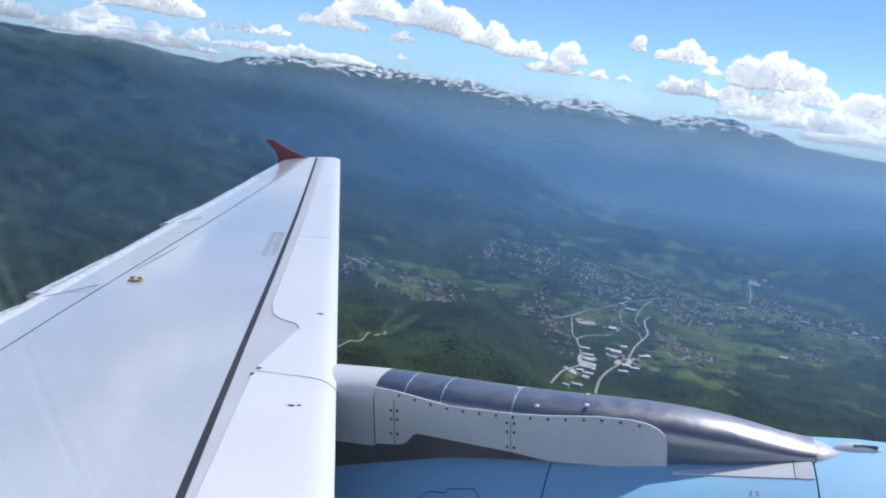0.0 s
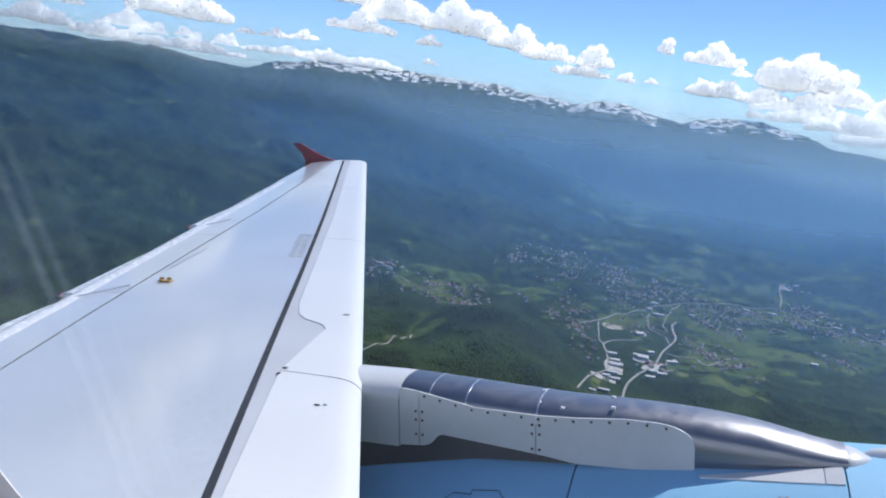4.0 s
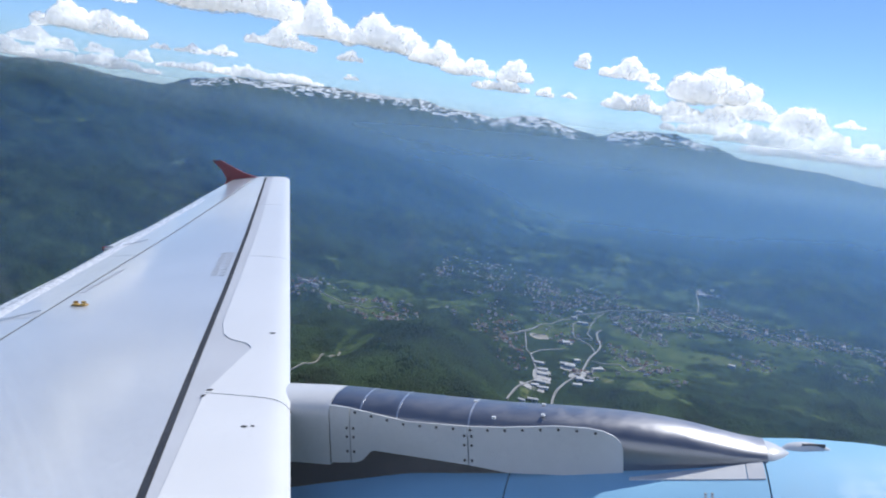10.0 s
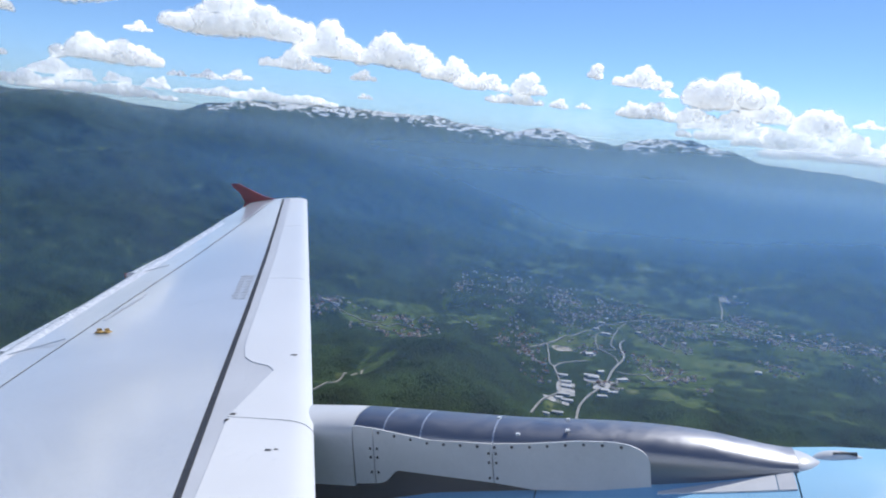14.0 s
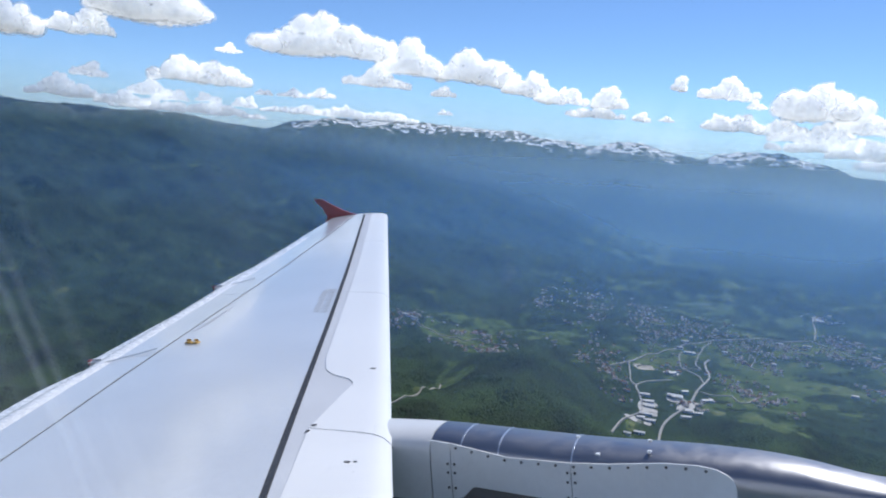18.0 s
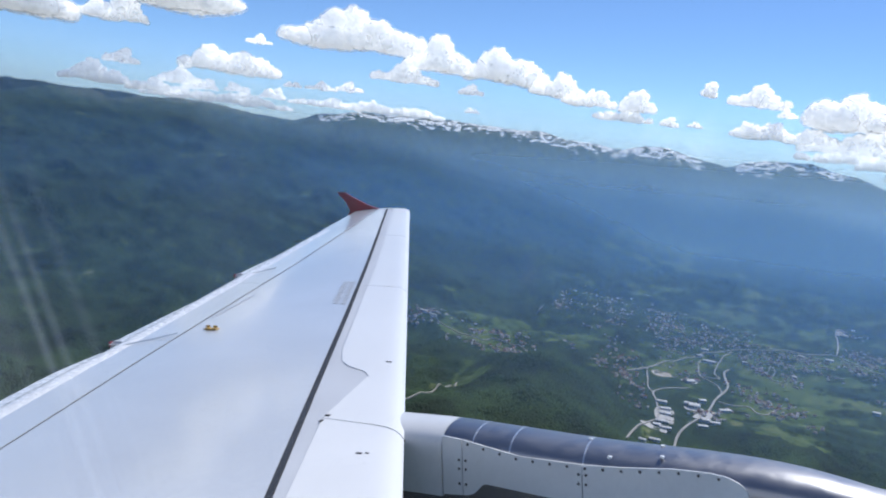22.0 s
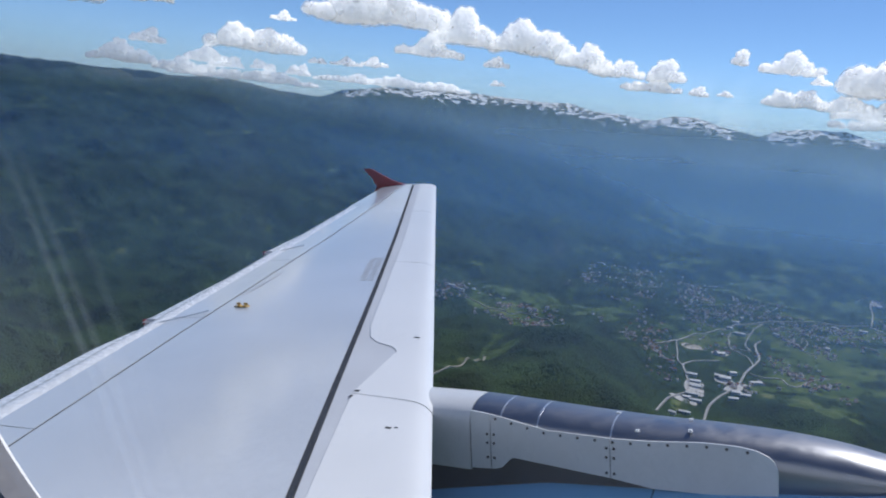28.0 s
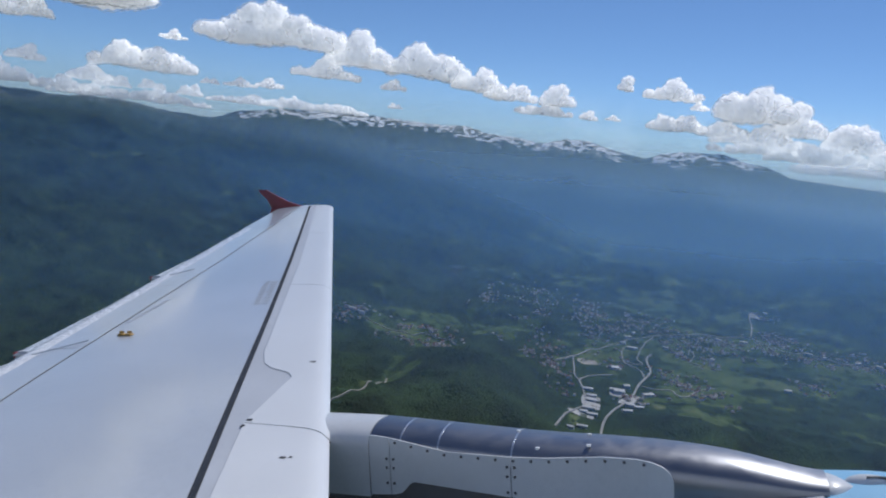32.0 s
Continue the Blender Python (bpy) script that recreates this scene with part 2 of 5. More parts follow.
patch("aileron", 12.61, TIP - 0.06, lambda y: flap_line(y) + 0.012, lambda y: chord(y) - 0.002, M_WING, wing, up=0.010, ns=8)

# curved tip cap
cap = []
for i in range(7):
    a = radians(90 * i / 6)
    row = []
    for j in range(14):
        u = j / 13
        s = 0.02 + u * (chord(TIP) - 0.05)
        out = 0.42 * (math.sin(math.pi * min(1, 0.08 + u * 0.92)) ** 0.6)
        y = TIP - 0.02 + out * math.sin(a)
        row.append((le(TIP) - s - 0.25 * out * math.sin(a), y, top_z(TIP, s) + 0.008 + out * math.sin(a) * 0.1189 - 0.09 * (1 - math.cos(a))))
    cap.append(row)
part("tip_cap", slab("tip_cap", cap, 0.01, M_SLAT), wing, "white rounded wing tip")

# red wingtip fence, standing above and below the tip
def fence_profile(k):
    z0 = top_z(TIP, 1.0) + 0.0
    return [(-8.72, z0 + 0.02 * k), (-9.05, z0 + 0.13 * k), (-9.40, z0 + 0.30 * k), (-9.64, z0 + 0.43 * k), (-9.84, z0 + 0.44 * k), (-9.80, z0 + 0.38 * k), (-9.60, z0 + 0.20 * k), (-9.50, z0 + 0.02 * k), (-9.44, z0 - 0.06 * k)]


for k, lab in ((1, "dark red upper wingtip fence"), (-1, "dark red lower wingtip fence")):
    bm = bmesh.new()
    prof = fence_profile(k)
    a = [bm.verts.new((x, TIP + 0.02 + 0.10 * abs(z - prof[0][1]), z)) for x, z in prof]
    b = [bm.verts.new((x, TIP + 0.07 + 0.06 * abs(z - prof[0][1]), z)) for x, z in prof]
    bm.faces.new(a)
    bm.faces.new(list(reversed(b)))
    for i in range(len(a)):
        j = (i + 1) % len(a)
        bm.faces.new((a[i], a[j], b[j], b[i]))
    part("wingtip_fence", bm_mesh("wingtip_fence", bm, M_RED), wing, lab)

# flap track fairings with red-brown tails
for y in (8.72, 5.57):
    bm = bmesh.new()
    xt = te(y)
    secs = []
    for i, (dx, r) in enumerate(((1.6, 0.02), (1.2, 0.10), (0.6, 0.12), (0.10, 0.10), (-0.06, 0.075), (-0.14, 0.05))):
        zc = top_z(y, chord(y)) - (0.30 if dx > 0.5 else 0.20 if dx > 0.05 else 0.075)
        secs.append([bm.verts.new((xt + dx, y + r * 0.8 * math.cos(q * math.pi / 5), zc + r * math.sin(q * math.pi / 5))) for q in range(10)])
    for p, q in zip(secs, secs[1:]):
        for j in range(10):
            bm.faces.new((p[j], p[(j + 1) % 10], q[(j + 1) % 10], q[j]))
    bm.faces.new(secs[0]); bm.faces.new(secs[-1])
    fairing = part("flap_track_fairing", bm_mesh("flap_track_fairing", bm, M_PYLON, True), wing)
    bm = bmesh.new()
    box(bm, (xt - 0.03, y, top_z(y, chord(y)) - 0.030), (0.20, 0.10, 0.07))
    bmesh.ops.bevel(bm, geom=bm.edges[:], offset=0.02, segments=2, affect='EDGES')
    tail = part("fairing_tail", bm_mesh("fairing_tail", bm, M_PANEL), fairing)
    bm = bmesh.new()
    box(bm, (xt - 0.145, y, top_z(y, chord(y)) - 0.030), (0.03, 0.07, 0.05))
    part("tail_cap", bm_mesh("tail_cap", bm, M_RED), wing, "small dark red fairing tail cap")

# static discharge wicks near the tip
for y in (11.4, 12.1, 13.2, 13.7, 14.2, 14.7):
    bm = bmesh.new()
    vs = bmesh.ops.create_cone(bm, cap_ends=True, segments=6, radius1=0.007, radius2=0.004, depth=0.15)["verts"]
    bmesh.ops.transform(bm, matrix=Matrix.Translation((te(y) - 0.09, y, top_z(y, chord(y)) + 0.01)) @ Matrix.Rotation(radians(90), 4, 'Y'), verts=vs)
    part("static_wick", bm_mesh("static_wick", bm, M_BLACK), wing)

# lifting-point hook on its yellow plate, stencilled warning block, small marks
def decal(name, y, s, ly, ls, material, up=0.0125, th=0.002, turn=0.0):
    bm = bmesh.new()
    rot = Matrix.Rotation(math.atan(0.1189), 4, 'X') @ Matrix.Rotation(radians(turn), 4, 'Z')
    x, _, z = skin(y, s, up)
    box(bm, (x, y, z), (ls, ly, th), rot)
    return part(name, bm_mesh(name, bm, material), wing)


hx, hy, hz = skin(5.96, le(5.96) + 5.28, 0.012)
bm = bmesh.new()
for k in (-1, 1):
    vs = bmesh.ops.create_cone(bm, cap_ends=True, segments=12, radius1=0.042, radius2=0.034, depth=0.012)["verts"]
    bmesh.ops.transform(bm, matrix=Matrix.Translation((hx + 0.045 * k, hy, hz + 0.008)), verts=vs)
    vs = bmesh.ops.create_cone(bm, cap_ends=False, segments=10, radius1=0.011, radius2=0.011, depth=0.04)["verts"]
    bmesh.ops.transform(bm, matrix=Matrix.Translation((hx + 0.045 * k, hy, hz + 0.03)) @ Matrix.Rotation(radians(90), 4, 'Y'), verts=vs)
box(bm, (hx, hy, hz + 0.004), (0.15, 0.07, 0.008))
part("lifting_hook", bm_mesh("lifting_hook", bm, M_YELLOW), wing, "small yellow lifting hook on its plate")

rng = random.Random(4)
for i in range(9):                                # two columns of unreadable stencil lines
    for k in (0, 1):
        y = 7.08 + i * 0.125
        ln = rng.uniform(0.055, 0.085)
        decal("stencil_bar", y, slat_line(y) + 0.085 + 0.10 * k + 0.01 * rng.random(), 0.05, ln, M_MARK, turn=0)
for i in range(14):                               # worn stencil row along the hinge line
    y = 6.42 + i * 0.066
    decal("stencil_bar", y, le(y) + 5.63 + 0.232 * (y - 6.39), 0.035, 0.05, M_FAINT, turn=-14)
for y, x, w, h in ((3.785, -2.295, 0.05, 0.025), (3.80, -2.25, 0.03, 0.018), (5.38, -2.956, 0.07, 0.025), (4.235, -2.80, 0.05, 0.035), (4.14, -2.79, 0.03, 0.045), (7.95, -4.35, 0.05, 0.012)):
    decal("small_mark", y, le(y) - x, h * 0.75, w * 0.75, M_BLACK, up=0.0145)

decal("worn_mark", 11.75, le(11.75) + 6.78, 0.03, 0.10, M_FAINT)

# ---- engine pylon ----
PY, HW, KS = 4.07, 0.20, 1.104                 # drawn at a nearer station, then set out to the true one by KS
TOPX = [-2.40, -2.2, -1.82, -1.47, -1.04, -0.81, -0.50, -0.20, 0.09, 0.22, 0.37, 0.51]
TOPZ = [-1.36, -1.262, -1.258, -1.275, -1.297, -1.305, -1.306, -1.312, -1.339, -1.367, -1.402, -1.430]


def ptop(x):
    return float(np.mean(np.interp(np.linspace(x - 0.14, x + 0.14, 9), TOPX, TOPZ))) if x > -1.9 else float(np.interp(x, TOPX, TOPZ))


def pwid(x):
    return HW * (1 - 0.32 * smooth(-0.25, 0.60, x) ** 1.5)


def edge_low(x):                                  # lower edge of the bare metal skin
    return float(np.interp(x, [-2.6, -1.77, -1.67, -1.34, -0.99, -0.8, -0.53, -0.36, -0.28, -0.225, -0.195, -0.182], [-1.29, -1.295, -1.305, -1.362, -1.368, -1.36, -1.336, -1.336, -1.348, -1.372, -1.40, -1.44]))


def low(x):                                       # lower edge of the side panels and nose
    return float(np.interp(x, [-2.6, -1.75, -1.65, -1.61, -1.58, -1.56, -1.54, -0.99, -0.78, -0.45, -0.18, 0.09, 0.36, 0.51], [-1.645, -1.626, -1.618, -1.605, -1.575, -1.55, -1.54, -1.582, -1.608, -1.595, -1.575, -1.585, -1.565, -1.520]))


def pylon_section(x, z_end, n=26):
    """Rounded box at the back, rolling into an egg-shaped nose; from the inboard lower edge over the ridge to the outboard side."""
    w, t, pts = pwid(x), ptop(x), []
    q = smooth(-0.55, 0.0, x)                          # how far the section has become an egg
    sh = t - (1 - q) * min(0.125, 0.6 * (t - z_end)) - q * 0.52 * (t - z_end)
    tuck = 1 - 0.24 * q
    e = 0.80 + 0.08 * q
    for i in range(7):
        b = math.pi / 2 * (1 - i / 7)
        pts.append((x, PY - w * (tuck + (1 - tuck) * max(0.0, math.cos(b)) ** 0.8), sh - (sh - z_end) * math.sin(b)))
    for i in range(n + 1):
        a = math.pi * i / n
        c, s = math.cos(a), math.sin(a)
        pts.append((x, PY - w * math.copysign(abs(c) ** e, c), sh + (t - sh) * max(0.0, s) ** e))
    for i in range(6, -1, -1):
        pts.append((x, 2 * PY - pts[i][1], pts[i][2]))
    return pts


def loft(name, secs, material, parent, label="", caps=True):
    nv = len(secs[0])
    f = grid_faces(len(secs), nv, 0, True)
    if caps:
        f += [tuple(range(nv)), tuple(reversed(range((len(secs) - 1) * nv, len(secs) * nv)))]
    bm = bmesh.new()
    vs = [bm.verts.new(p) for s in secs for p in s]
    for q in f:
        bm.faces.new([vs[i] for i in q])
    me = bm_mesh(name, bm, material, True)
    me.set_sharp_from_angle(angle=radians(40))
    return part(name, me, parent, label)


xs = np.linspace(-1.80, 0.51, 70)
pylon = loft("pylon", [[(x, PY - s * 0.2, z) for s, z in ((0.85, -1.45), (0.88, -1.66), (k, -1.9), (-k, -1.9), (-0.88, -1.66), (-0.85, -1.45))] for x, k in ((-2.6, 1.75), (-1.4, 1.75), (-0.5, 1.5), (-0.2, 0.9))], M_CORE, aircraft, "engine pylon with bare metal top and grey side panels")
loft("metal_fairing", [pylon_section(float(x), low(float(x))) for x in xs], M_SILVER, pylon, "polished bare metal fairing skin")
loft("rear_fairing", [[(p[0] , p[1], p[2]) for p in pylon_section(float(x), -1.645)] for x in np.linspace(-2.38, -1.805, 16)], M_PYLON, pylon, "light grey rear fairing")
# nose cone
cone = []
for i in range(8):
    u = i / 7
    x = 0.512 + 0.12 * u
    r = (1 - u ** 1.7) + 0.03
    cone.append([(x, PY - 0.02 * u + 0.125 * r * math.cos(a), -1.474 + 0.006 * u + 0.043 * r * math.sin(a)) for a in (k * math.pi / 8 for k in range(16))])
loft("nose_cone", cone, M_PYLON, pylon)


def side_panel(x0, x1, round_front=False):
    top = []
    n = 70
    for i in range(n):
        x = x0 + (x1 - x0) * i / (n - 1)
        a, b = edge_low(x), low(x)
        w = pwid(x) + 0.005
        top.append([(x, PY - w - 0.004 * math.sin(math.pi * j / 5), a + (b - a) * j / 5) for j in range(6)])
    nu, nv = n, 6
    v = [p for r in top for p in r]
    back = [(p[0], p[1] + 0.012, p[2]) for p in v]
    bm = bmesh.new()
    vs = [bm.verts.new(p) for p in v + back]
    k = nu * nv
    f = grid_faces(nu, nv)
    ring = [i * nv for i in range(nu)] + [(nu - 1) * nv + j for j in range(1, nv)] + [i * nv + nv - 1 for i in range(nu - 2, -1, -1)] + [j for j in range(nv - 2, 0, -1)]
    f = f + [tuple(k + i for i in reversed(q)) for q in f] + [(ring[i], ring[(i + 1) % len(ring)], k + ring[(i + 1) % len(ring)], k + ring[i]) for i in range(len(ring))]
    for q in f:
        bm.faces.new([vs[i] for i in q])
    me = bm_mesh("side_panel", bm, M_PYLON, True)
    me.set_sharp_from_angle(angle=radians(40))
    return part("side_panel", me, pylon)


side_panel(-1.795, -1.677)
side_panel(-1.671, -0.997)
side_panel(-0.991, -0.182)
# bolts along the panel edges
bolt_bm = bmesh.new()
bmesh.ops.create_cone(bolt_bm, cap_ends=True, segments=8, radius1=0.0085, radius2=0.006, depth=0.006, matrix=Matrix.Rotation(radians(90), 4, 'X'))
bolt_me = bm_mesh("bolt", bolt_bm, M_BOLT)
spots = [(x, edge_low(x) - 0.018) for x in np.linspace(-1.64, -0.32, 15)]
spots += [(x + d, z) for x in (-1.674, -0.994) for d in (-0.02, 0.02) for z in (-1.42, -1.47, -1.555)]
for x, z in spots:
    part("bolt", bolt_me, pylon).location = (x, PY - pwid(x) - 0.011, z)
# bright butt straps over the fairing
for x in (-1.62, -1.40, -0.994):
    secs = []
    for dx in (-0.0045, 0.0045):
        secs.append([(p[0] + dx, PY + (p[1] - PY) * 1.004, p[2] + 0.001) for p in pylon_section(x, low(x))])
    loft("butt_strap", [q[7:-7] for q in secs], M_STRAP, pylon, "thin bright metal strap")
for x, y in ((-1.0, 0.02), (-0.62, 0.05), (-0.6, -0.12), (-0.85, -0.2)):
    bm = bmesh.new()
    box(bm, (x, PY + y, ptop(x) + 0.002 - 0.25 * y * y), (0.02, 0.02, 0.01))
    part("fastener", bm_mesh("fastener", bm, M_SLAT), pylon)
bm = bmesh.new()                                  # small black stencil at the root of the pylon
box(bm, (-2.10, PY - HW - 0.004, -1.375), (0.03, 0.004, 0.05))
box(bm, (-2.06, PY - HW - 0.004, -1.35), (0.05, 0.004, 0.012))
part("small_mark", bm_mesh("small_mark", bm, M_BLACK), pylon)

# ---- engine cowl ----
AX = -2.60


def cowl_r(x):
    return float(np.interp(x, [-3.0, -1.95, -1.36, -0.76, -0.47, -0.16, 0.2, 0.5, 0.75, 1.05, 1.35, 1.7, 2.0, 2.12], [0.75, 0.876, 0.950, 0.997, 1.026, 1.065, 1.10, 1.133, 1.145, 1.14, 1.11, 1.04, 0.93, 0.85]))


def cowl(name, x0, x1, a0, a1, material, parent, up=0.0, n=24, m=48, label=""):
    """A curved cowl sheet between two stations and two angles from the top (degrees, inboard negative)."""
    outer = []
    for i in range(n):
        x = x0 + (x1 - x0) * i / (n - 1)
        r = cowl_r(x) + up
        outer.append([(x, PY + r * math.sin(radians(a0 + (a1 - a0) * j / (m - 1))), AX + r * math.cos(radians(a0 + (a1 - a0) * j / (m - 1)))) for j in range(m)])
    v = [p for q in outer for p in q]
    inner = [(p[0], PY + (p[1] - PY) * 0.985, AX + (p[2] - AX) * 0.985) for p in v]
    k = n * m
    f = grid_faces(n, m)
    ring = [i * m for i in range(n)] + [(n - 1) * m + j for j in range(1, m)] + [i * m + m - 1 for i in range(n - 2, -1, -1)] + [j for j in range(m - 2, 0, -1)]
    f = f + [tuple(k + i for i in reversed(q)) for q in f] + [(ring[i], ring[(i + 1) % len(ring)], k + ring[(i + 1) % len(ring)], k + ring[i]) for i in range(len(ring))]
    bm = bmesh.new()
    vs = [bm.verts.new(p) for p in v + inner]
    for q in f:
        bm.faces.new([vs[i] for i in q])
    me = bm_mesh(name, bm, material, True)
    me.set_sharp_from_angle(angle=radians(40))
    return part(name, me, parent, label)


engine = loft("engine", [[(x, PY + (cowl_r(x) - 0.03) * math.sin(a), AX + (cowl_r(x) - 0.03) * math.cos(a)) for a in (k * math.pi / 24 for k in range(48))] for x in np.linspace(-3.0, 2.1, 30)], M_GAP, aircraft, "sky-blue turbofan engine cowl")
cowl("reverser_cowl", -3.0, -0.78, -178, -1.0, M_BLUE, engine, n=20, m=50)
cowl("reverser_cowl", -3.0, -0.78, 1.0, 178, M_BLUE, engine, n=20, m=50)
cowl("fan_cowl", -0.772, 0.49, -178, -1.0, M_BLUE, engine, n=16, m=50)
cowl("fan_cowl", -0.772, 0.49, 1.0, 178, M_BLUE, engine, n=16, m=50)
cowl("inlet_cowl", 0.498, 2.1, -180, 180, M_BLUE, engine, n=20, m=90)
# grey apron plates beside the pylon nose
def on_cowl(x, deg, up=0.0):
    r = cowl_r(x) + up
    return (x, PY + r * math.sin(radians(deg)), AX + r * math.cos(radians(deg)))


def cowl_plate(name, corners, material, up=0.006, n=10):
    """A thin plate that follows the cowl between four corners of (x, degrees)."""
    (a, b, c, d) = corners
    top = []
    for i in range(n):
        u = i / (n - 1)
        row = []
        for j in range(n):
            v = j / (n - 1)
            x = (a[0] * (1 - v) + b[0] * v) * (1 - u) + (d[0] * (1 - v) + c[0] * v) * u
            g = (a[1] * (1 - v) + b[1] * v) * (1 - u) + (d[1] * (1 - v) + c[1] * v) * u
            row.append(on_cowl(x, g, up))
        top.append(row)
    return part(name, slab(name, top, 0.008, material), engine)


cowl_plate("apron_plate", [(-0.15, -14.6), (0.40, -14.6), (0.40, -8), (-0.15, -13.8)], M_PYLON)
cowl_plate("apron_end", [(0.405, -14.6), (0.484, -14.6), (0.484, -5), (0.405, -8)], M_PANEL)
cowl_plate("apron_plate", [(-0.15, 14.6), (0.40, 14.6), (0.40, 8), (-0.15, 13.8)], M_PYLON)
cowl_plate("apron_end", [(0.405, 14.6), (0.484, 14.6), (0.484, 5), (0.405, 8)], M_PANEL)
for corners in ([(-1.470, -47), (-1.466, -47), (-1.466, -33), (-1.470, -33)], [(-1.470, -33), (-1.466, -33), (-1.379, -27.5), (-1.383, -27.5)], [(-1.383, -27.6), (-1.284, -27.6), (-1.284, -27.3), (-1.383, -27.3)], [(-1.286, -27.6), (-1.282, -27.6), (-1.282, -25.8), (-1.286, -25.8)], [(-1.286, -26), (-1.14, -25.2), (-1.14, -24.9), (-1.286, -25.7)], [(-0.822, -48), (-0.816, -48), (-1.138, -25), (-1.144, -25)]):
    cowl_plate("cowl_seam", corners, M_SEAM, up=0.002, n=6)
for x, g in ((0.20, -20), (0.23, -20), (0.20, -21), (0.23, -21)):
    cowl_plate("rivet", [(x, g), (x + 0.012, g), (x + 0.012, g + 0.5), (x, g + 0.5)], M_MARK, up=0.003, n=3)
# flush teardrop scoop on the inlet cowl
sc = []
for i in range(13):
    u = i / 12
    w = 0.048 * math.sin(math.pi * min(1, 0.04 + 0.92 * u ** 0.8)) ** 0.7
    x = 0.60 + 0.225 * u
    sc.append([(x, 4.12 + w * math.cos(a), AX + cowl_r(x) - 0.006 + w * 0.75 * max(0, math.sin(a))) for a in (k * math.pi / 6 for k in range(12))])
loft("vent_scoop", sc, M_PYLON, engine)
bm = bmesh.new()
q = [bm.verts.new((x, 4.095 + dy, AX + cowl_r(x) + 0.028)) for x, dy in ((0.69, -0.004), (0.69, 0.024), (0.80, 0.016), (0.80, 0.010))]
bm.faces.new(q)
bmesh.ops.extrude_face_region(bm, geom=bm.faces[:])
for v in q:
    v.co.z -= 0.02
part("vent_opening", bm_mesh("vent_opening", bm, M_GAP), engine)

pylon.scale = engine.scale = (KS, KS, KS)

# ---- cabin window and wall ----
HR, HY, HZ = 1.97, -1.785, -0.15              # hull radius and axis


def hull_y(z):
    return math.sqrt(HR * HR - (z - HZ) ** 2) - math.sqrt(HR * HR - (0.06 - HZ) ** 2)


def opening(grow, n=96):
    pts = []
    for i in range(n):
        a = 2 * math.pi * i / n
        c, s = math.cos(a), math.sin(a)
        ax, ex = (0.217, 2.0) if c < 0 else (0.20, 4.0)
        k = (abs(c) ** ex + abs(s) ** ex) ** (-1 / ex)
        pts.append((-0.08 + (ax + grow) * k * c, 0.06 + (0.21 + grow) * k * s))
    return pts


def ring_part(name, g0, g1, y0, y1, material, parent, label=""):
    """A ring between two outlines of the opening, from depth y0 to y1."""
    a, b = opening(g0), opening(g1)
    n = len(a)
    bend = hull_y if g1 > 0.1 else (lambda z: 0.0)
    secs = [[(x, y0 + bend(z), z) for x, z in a], [(x, y1 + bend(z), z) for x, z in a], [(x, y1 + bend(z), z) for x, z in b], [(x, y0 + bend(z), z) for x, z in b]]
    f = grid_faces(4, n, 0, True) + [(3 * n + j, 3 * n + (j + 1) % n, (j + 1) % n, j) for j in range(n)]
    bm = bmesh.new()
    vs = [bm.verts.new(p) for s in secs for p in s]
    for q in f:
        bm.faces.new([vs[i] for i in q])
    me = bm_mesh(name, bm, material, True)
    me.set_sharp_from_angle(angle=radians(40))
    return part(name, me, parent, label)


window = ring_part("cabin_window", 0.0, 0.0055, 0.150, 0.160, M_SEAL, aircraft, "rounded cabin window frame with grey seal")
ring_part("window_trim", 0.006, 0.0105, 0.145, 0.165, M_TRIM, window)
ring_part("window_gap", 0.0107, 0.0122, 0.146, 0.165, M_GAP, window)
ring_part("window_trim", 0.0124, 0.021, 0.141, 0.165, M_TRIM, window)
ring_part("window_gap", 0.0212, 0.0228, 0.142, 0.165, M_GAP, window)
ring_part("window_trim", 0.023, 0.034, 0.137, 0.165, M_TRIM, window)
ring_part("cabin_panel", 0.0345, 0.34, 0.134, 0.165, M_CABIN, window, "cream cabin side panel")
ring_part("fuselage_skin", 0.12, 0.36, 0.166, 0.186, M_SLAT, window, "white outer fuselage skin")
hv, hf, HN, HX = [], [], 72, 84
for i in range(HX):
    x = -16 + 29 * i / (HX - 1)
    k = math.sqrt(max(0.02, 1 - max(0, (x - 5.5) / 7.5, (-x - 9) / 7.1) ** 2))   # tapering nose and tail
    for j in range(HN):
        a = 2 * math.pi * j / HN
        hv.append((x, HY + HR * k * math.cos(a), HZ + HR * k * math.sin(a)))
hf += [tuple(range(HN)), tuple(reversed(range((HX - 1) * HN, HX * HN)))]
for q in grid_faces(HX, HN, 0, True):
    c = [sum(hv[i][k] for i in q) / 4 for k in range(3)]
    starboard = c[1] < -1.9          # starboard side left off, out of view, so daylight brightens the trim
    if not starboard and not (c[1] > 0 and abs(c[0] + 0.08) < 0.40 and abs(c[2] - 0.06) < 0.34):
        hf.append(q)
hull = part("hull", mesh("hull", hv, hf, M_SLAT), aircraft, "white painted fuselage hull")
bm = bmesh.new()
vs = bmesh.ops.create_uvsphere(bm, u_segments=48, v_segments=24, radius=1)["verts"]
bmesh.ops.transform(bm, matrix=Matrix.Translation((-0.8, -1.8, -1.75)) @ Matrix.Diagonal((5.6, 2.0, 1.45, 1)), verts=vs)
part("belly_fairing", bm_mesh("belly_fairing", bm, M_SLAT, True), hull)

